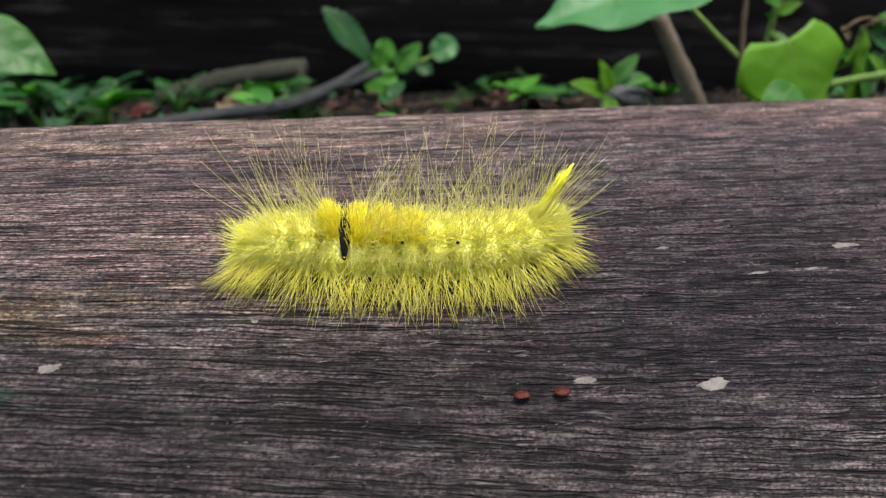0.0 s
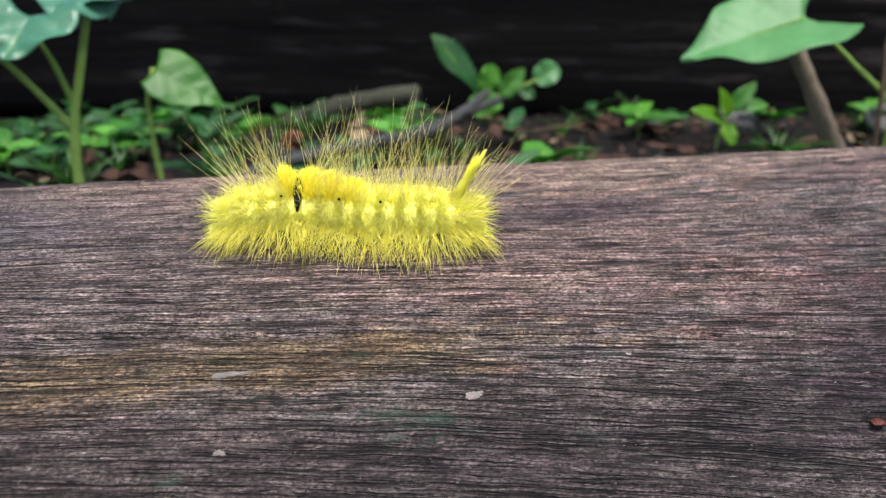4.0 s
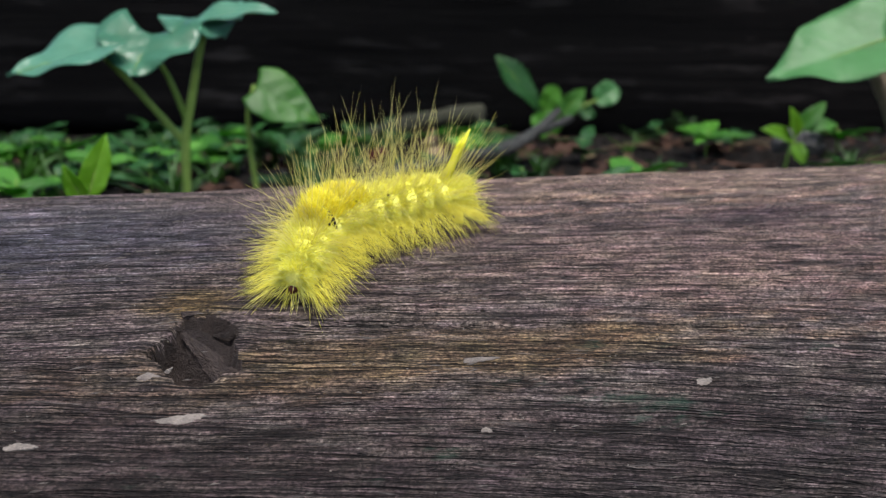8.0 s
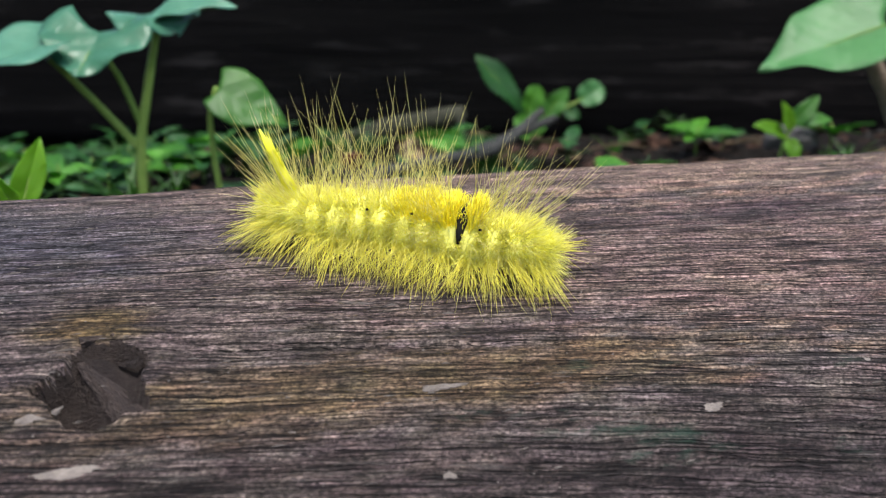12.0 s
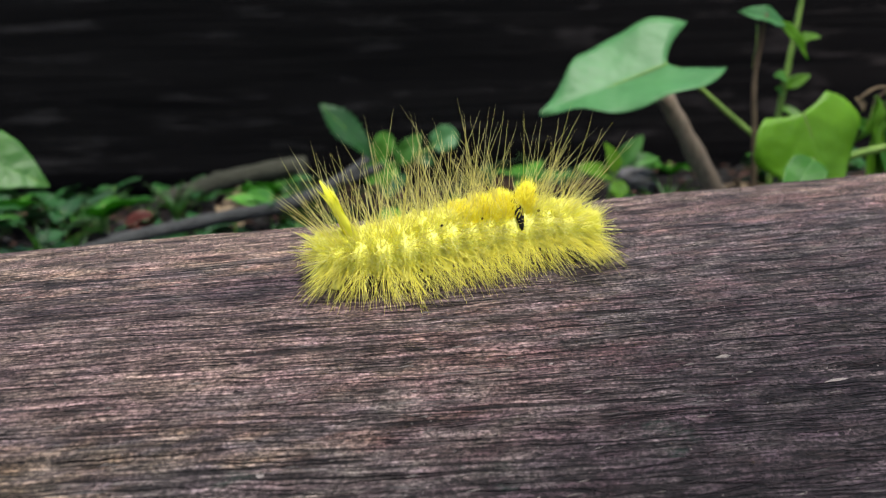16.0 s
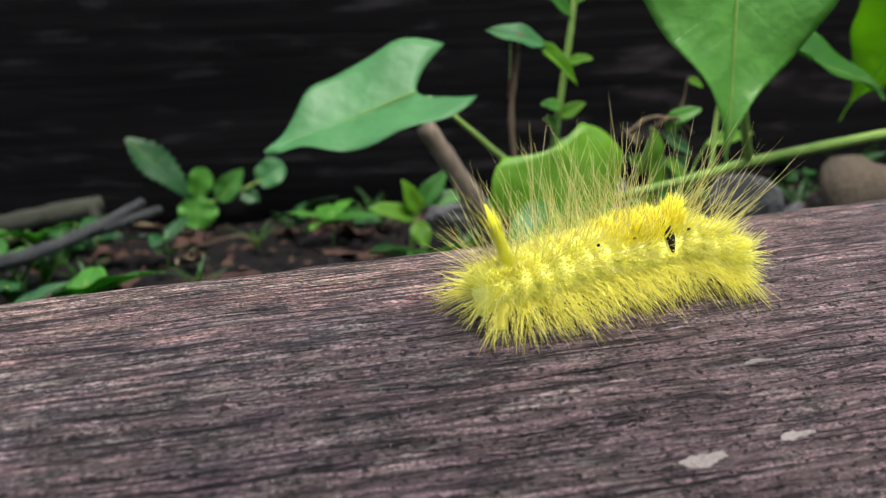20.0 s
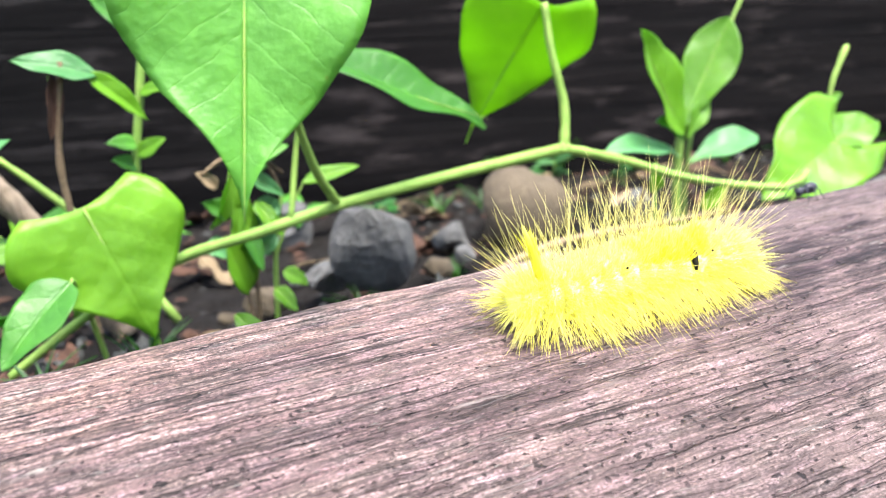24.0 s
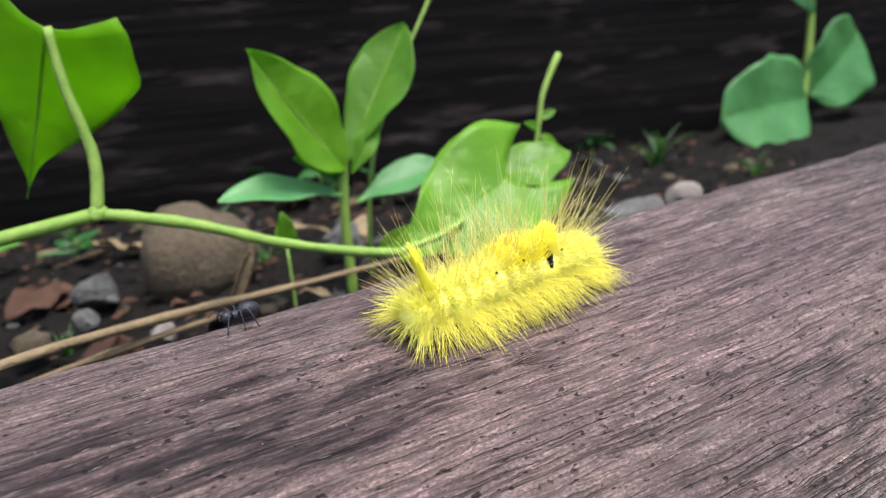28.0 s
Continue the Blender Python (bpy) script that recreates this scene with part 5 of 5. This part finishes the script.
def make_caterpillar():
    cat = thing("caterpillar", "bright yellow hairy tussock caterpillar crawling on the weathered log", "caterpillar")
    rings = []
    for i in range(RINGS):
        rnd = random.Random(300 + i)
        r = ring_size(i)
        half = 0.21 if i else 0.17
        n = 20
        skin = []
        for k in range(9):
            s = -1 + k / 4
            rr = r * math.sqrt(max(0.04, 1 - (abs(s) ** 2.6) * 0.62))
            row = []
            for j in range(n):
                a = j * math.tau / n
                wart = 1 + 0.05 * max(0, math.cos(6 * a)) * math.exp(-(s / 0.5) ** 2)
                row.append(Vector((s * half, math.sin(a) * rr * wart * 1.04, math.cos(a) * rr * wart)))
            skin.append(row)
        v, f = loft(skin)
        name = "head" if i == 0 else "body_ring"
        ring = part(name, mesh_of(name, v, f, SKIN), cat, None, "yellow head tucked under hair" if i == 0 else "")
        rings.append(ring)
        ahead = 0.75 if i <= 1 else (0.35 if i == 2 else (-0.85 if i >= RINGS - 1 else (-0.5 if i == RINGS - 2 else 0.0)))

        def tuft(angle, count, lo, hi, spread, lean, sag, radius):
            out = []
            for _ in range(count):
                a = radians(angle + rnd.gauss(0, spread * 0.4))
                x = rnd.gauss(0, 0.075)
                tilt = lean
                if abs(angle) < 80 and i in (3, 4):
                    x, tilt = (abs(x) - 0.02, 0.42) if i == 3 else (-abs(x), -0.38)
                root = Vector((x, math.sin(a) * r * 0.96, math.cos(a) * r * 0.96))
                b = radians(angle + rnd.gauss(0, spread))
                way = Vector((tilt + x * 1.6 + rnd.gauss(0, 0.34 if abs(angle) > 80 else 0.24), math.sin(b), math.cos(b)))
                out.append((root, way, rnd.triangular(lo, hi, lo * 0.6 + hi * 0.4), radius * rnd.uniform(0.75, 1.2), sag))
            return out
        flank, upper, back = [], [], []
        end = 0.85 if i in (0, 1, RINGS - 1) else (0.88 if i in (2, RINGS - 2) else 1.0)
        for side in (-1, 1):
            flank += tuft(side * 113, 52, 0.42, 1.08 * end, 14, ahead, 0.05, 0.0046)
            flank += tuft(side * 96, 26, 0.30, 0.95 * end, 14, ahead, 0.10, 0.0046)
            upper += tuft(side * 66, 22, 0.12, 0.36, 18, ahead, 0.04, 0.0046)
            upper += tuft(side * 26, 40, 0.10, 0.34, 17, ahead, 0.0, 0.0050)
            back += tuft(side * 26, 12, 0.5, 1.35 * end, 17, ahead * 0.7, 0.0, 0.0042)
            back += tuft(side * 58, 8, 0.5, 1.0 * end, 18, ahead, 0.03, 0.0042)
        back += tuft(0, 13, 0.8, 2.0 * end, 17, ahead * 0.7 - 0.05, 0.0, 0.0045)
        # short dense fuzz over the whole ring
        for _ in range(1100):
            a, x = radians(rnd.uniform(-112, 112)), rnd.uniform(-1, 1) * half
            if 0.35 < abs(a) < 1.25 and ((i == 4 and x > 0.05) or (i == 3 and x < -0.08)):
                continue
            out = Vector((x * 1.3 + ahead * 0.5 + rnd.gauss(0, 0.25), math.sin(a) + rnd.gauss(0, 0.22), math.cos(a) + rnd.gauss(0, 0.22)))
            upper.append((Vector((x, math.sin(a) * r * 0.93, math.cos(a) * r * 0.93)), out, rnd.uniform(0.06, 0.14), 0.0100, 0.02))
        if i in (0, 1, 11, 12):
            way = 1 if i < 2 else -1
            for _ in range(170):
                a, q = rnd.uniform(0, math.tau), r * math.sqrt(rnd.uniform(0, 1)) * 0.9
                root = Vector((way * half * 0.85, q * math.sin(a), q * math.cos(a)))
                upper.append((root, Vector((way * rnd.uniform(0.5, 1.3), math.sin(a) * 0.9 + rnd.gauss(0, 0.2), math.cos(a) * 0.8 + 0.15 + rnd.gauss(0, 0.2))), rnd.uniform(0.12, 0.46), 0.0052, 0.05))
        for nm, spec, mat in (("flank_hair", flank, HAIR_LOW), ("upper_hair", upper, HAIR), ("long_hair", back, HAIR_LONG)):
            if i == 0 and nm == "long_hair":
                continue
            v, f = hairs(spec, 500 + i)
            part(nm, mesh_of(nm, v, f, mat), ring)
        if 3 <= i <= 6:
            # a domed brush, highest in the middle of its ring
            spec = []
            tall = {3: 0.50, 4: 0.38, 5: 0.36, 6: 0.28}[i]
            for _ in range(560):
                x, y = rnd.gauss(0, 0.062 if i == 3 else 0.085), rnd.gauss(0, 0.11 if i == 3 else 0.15)
                dome = math.exp(-(x / (0.11 if i == 3 else 0.20)) ** 2) * math.exp(-(y / (0.18 if i == 3 else 0.30)) ** 2)
                way = Vector((x * 1.5 + rnd.gauss(0.20 if i == 3 else -0.05, 0.06), y * 1.9 + rnd.gauss(0, 0.08), 1))
                spec.append((Vector((x, y, r * 0.82)), way, tall * ((0.30 + 0.70 * dome) if i == 3 else (0.45 + 0.55 * dome)) * rnd.uniform(0.75, 1.05), 0.0088, 0.0))
            v, f = hairs(spec, 700 + i)
            part("back_brush", mesh_of("back_brush", v, f, BRUSH), ring, None, "dense golden brush of short hair")
        if i == 4:
            band = []
            for k in range(5):
                s = -0.5 + k / 4
                row = []
                for j in range(13):
                    a = radians(-72 + 144 * j / 12)
                    thin = max(0.12, math.cos(radians(-80 + 160 * j / 12)))
                    q = r * (1.04 + 0.12 * thin) + 0.05 * thin * (1 - (2 * s) ** 2)
                    row.append(Vector((0.18 + s * 0.17 * thin, math.sin(a) * q, math.cos(a) * q)))
                row += [Vector((p.x, p.y * 0.9, p.z * 0.9)) for p in row[::-1]]
                band.append(row)
            v, f = loft(band)
            part("velvet_band", mesh_of("velvet_band", v, f, VELVET), ring, None, "black velvet band between two brushes")
        if i == 11:
            spec = []
            for _ in range(230):
                a, q = rnd.uniform(0, math.tau), rnd.uniform(0, 0.07)
                root = Vector((q * math.cos(a) - 0.05, q * math.sin(a), r * 0.85))
                spec.append((root, Vector((-0.48 - 0.5 * q * math.cos(a), -q * math.sin(a), 1.0)) + Vector((rnd.gauss(0, 0.035), rnd.gauss(0, 0.035), 0)), rnd.uniform(0.6, 1.0), 0.010, 0.0))
            v, f = hairs(spec[:90], 900)
            core = [[Vector((-0.05 - 0.45 * h, 0, r * 0.8 + 0.94 * h)) + Vector((math.cos(a), math.sin(a), 0)) * q for a in [k * math.tau / 9 for k in range(9)]] for h, q in ((0, 0.11), (0.3, 0.085), (0.65, 0.055), (0.98, 0.015))]
            cv, cf = loft(core)
            f += [tuple(k + len(v) for k in face) for face in cf]
            v += cv
            part("tail_pencil", mesh_of("tail_pencil", v, f, PENCIL), ring, None, "upright pencil of long yellow hair")
        if i in (1, 2, 3, 6, 7, 8, 9, 12):
            for side in (-1, 1):
                fat = 0.045 if i < 4 else 0.085
                v, f = tube([(0, side * 0.13, -r * 0.75), (0, side * 0.18, -r * 0.98), (0, side * 0.19, -0.42)], [fat, fat * 0.75, fat * (0.35 if i < 4 else 1.0)], 8, 3)
                part("leg" if i < 4 else "proleg", mesh_of("leg", v, f, SKIN), ring)
        if i in (3, 6, 8):
            for side in (-1, 1):
                me = rock_mesh(0.022, VELVET, i, 1.0)
                a = radians(side * 40)
                part("dark_spot", me, ring, Matrix.Translation(Vector((0.14, math.sin(a) * r * 1.3, math.cos(a) * r * 1.3)) * CM))
        if i == 0:
            for side in (-1, 1):
                part("eye_spot", rock_mesh(0.035, VELVET, 2, 1.0), ring, Matrix.Translation(Vector((0.13, side * 0.11, -0.06)) * CM))
            part("mouth", rock_mesh(0.09, SEED, 5, 0.8), ring, Matrix.Translation(Vector((0.15, 0, -0.13)) * CM))
    return cat, rings


# Tail, two places between, and head of the body on the log (u, v) at each time.
CRAWL = [
    (0, 13.25, 0.45, 11.80, 0.20, 10.06, 0.40, 8.72, 0.60),
    (1, 12.44, 0.52, 10.98, 0.68, 9.50, 1.07, 8.13, 1.30),
    (2, 11.58, 0.69, 10.41, 1.00, 8.89, 1.59, 7.43, 2.07),
    (2.5, 10.80, 0.98, 9.31, 1.47, 7.91, 2.07, 6.43, 2.32),
    (4.5, 6.32, 2.65, 4.94, 2.81, 3.52, 3.08, 2.25, 3.04),
    (5, 5.30, 2.61, 3.84, 2.85, 2.24, 3.23, 0.94, 3.16),
    (5.5, 3.87, 3.07, 2.52, 3.27, 0.96, 3.49, -0.42, 3.31),
    (6, 4.08, 3.00, 2.50, 3.17, 0.84, 3.24, -0.46, 2.76),
    (6.8, 4.04, 3.20, 2.81, 3.33, 1.35, 2.93, 0.09, 2.07),
    (7.2, 3.99, 3.13, 2.78, 3.25, 1.41, 2.74, 0.45, 1.69),
]
CRAWL += [
    (8, 4.02, 3.62, 2.70, 3.37, 1.47, 2.74, 0.87, 1.30),
    (8.4, 3.90, 3.85, 2.68, 3.74, 1.52, 2.55, 1.30, 1.24),
    (8.8, 3.87, 3.86, 2.64, 3.63, 1.80, 2.11, 1.90, 0.91),
    (9.2, 3.57, 4.25, 2.47, 3.61, 1.88, 1.88, 2.60, 0.91),
    (9.6, 3.35, 4.10, 1.94, 3.14, 2.05, 1.42, 3.00, 1.20),
    (10, 3.10, 3.80, 2.25, 2.72, 2.55, 1.40, 3.45, 0.92),
    (10.5, 2.40, 4.15, 2.30, 2.90, 2.92, 1.68, 3.85, 1.02),
    (11, 2.12, 4.25, 2.48, 2.80, 3.38, 1.72, 4.32, 1.08),
    (11.5, 1.46, 4.06, 2.38, 3.12, 3.58, 2.17, 4.66, 1.47),
    (13.5, 4.18, 1.95, 5.52, 2.01, 7.14, 1.98, 8.44, 1.69),
]
CRAWL += [
    (14, 5.32, 2.04, 6.67, 2.20, 8.24, 2.17, 9.46, 1.86),
    (14.5, 6.33, 2.01, 7.47, 2.21, 9.04, 2.71, 10.49, 2.63),
    (15.4, 8.43, 2.40, 9.73, 2.71, 11.41, 3.18, 12.86, 3.00),
    (16.2, 10.61, 3.12, 11.84, 3.12, 13.50, 3.36, 14.91, 3.15),
    (17, 13.10, 2.88, 14.34, 2.97, 15.93, 3.01, 17.07, 2.70),
    (18, 15.24, 2.53, 16.50, 2.70, 18.12, 3.03, 19.32, 2.63),
    (19, 18.40, 2.96, 19.59, 3.09, 21.15, 3.39, 22.22, 3.13),
    (20, 21.09, 2.92, 22.46, 3.29, 24.00, 3.50, 24.94, 3.01),
    (20.5, 22.91, 3.23, 24.14, 3.56, 25.59, 3.93, 26.77, 3.68),
    (22.5, 26.88, 3.52, 28.48, 3.63, 30.35, 3.57, 31.93, 3.30),
]
CRAWL += [
    (23, 28.95, 3.43, 30.36, 3.40, 31.94, 3.27, 33.27, 3.00),
    (24, 31.70, 3.49, 33.00, 3.43, 34.55, 3.41, 36.16, 3.22),
    (25, 35.10, 3.40, 36.54, 3.44, 38.03, 3.34, 39.39, 3.13),
    (25.5, 35.48, 3.32, 36.67, 3.27, 38.20, 3.49, 39.93, 3.67),
    (26, 36.61, 3.27, 37.95, 3.44, 39.60, 3.68, 41.10, 3.75),
    (26.6, 38.64, 3.26, 39.92, 3.42, 41.48, 3.74, 42.98, 3.85),
    (27, 39.70, 3.30, 40.96, 3.38, 42.58, 3.57, 44.13, 3.63),
    (27.6, 41.17, 3.45, 42.42, 3.53, 43.98, 3.65, 45.40, 3.53),
    (28, 42.40, 3.60, 43.62, 3.80, 44.95, 3.94, 46.10, 3.92),
]


def body_line(row):
    """Thirteen evenly spaced places from head to tail, and their headings, from a row of CRAWL."""
    p = [Vector((row[1 + 2 * k], row[2 + 2 * k], 0)) for k in range(4)][::-1]
    fine = smooth_line(p, 12)
    run = [0.0]
    for a, b in zip(fine, fine[1:]):
        run.append(run[-1] + (b - a).length)
    out = []
    for i in range(RINGS):
        s = run[-1] * (0.05 + 0.90 * i / (RINGS - 1))
        k = max(j for j in range(len(run)) if run[j] <= s)
        k = min(k, len(fine) - 2)
        t = (s - run[k]) / max(1e-6, run[k + 1] - run[k])
        out.append((fine[k].lerp(fine[k + 1], t), (fine[max(0, k - 4)] - fine[min(len(fine) - 1, k + 5)]).normalized()))
    return out


def crawl_pose(place, heading, lift):
    u, v = place.x, place.y
    slope = -0.072 * (v - 2.5)
    up = Vector((0, -slope, 1)).normalized()
    x = Vector((heading.x, heading.y, slope * heading.y)).normalized()
    y = up.cross(x).normalized()
    m = Matrix((x, y, x.cross(y))).transposed().to_4x4()
    m.translation = Vector((u, v, crown(v) + lift)) * CM
    return LOG @ m


def motions():
    times = [row[0] for row in CRAWL]
    lines = [body_line(row) for row in CRAWL]
    middles = [Vector(on_log(l[6][0].x, l[6][0].y, 0.0)) * CM for l in lines]
    walk(CATERPILLAR, [(t, Matrix.Translation(m)) for t, m in zip(times, middles)])
    for i, ring in enumerate(CAT_RINGS):
        rows = []
        for t, line, mid in zip(times, lines, middles):
            lift = 0.43 + 0.025 * math.sin(i * 1.1 + t * 5.0) - (0.06 if i == 0 else 0.0)
            rows.append((t, Matrix.Translation(-mid) @ crawl_pose(line[i][0], line[i][1], lift)))
        walk(ring, rows)


# ---- the place ----
make_ground()
FALLEN_LOG = make_log()
make_beam()
make_vine()
make_arrow_plant()
make_upright_weed()
make_broad_weed()
make_lobed_weed()
make_far_vine()
make_branches()
make_stones()
make_litter()
make_grass()
make_ant()
make_soil_crumbs()
make_sprig()
make_tangle()
CATERPILLAR, CAT_RINGS = make_caterpillar()
make_log_details(FALLEN_LOG)
motions()
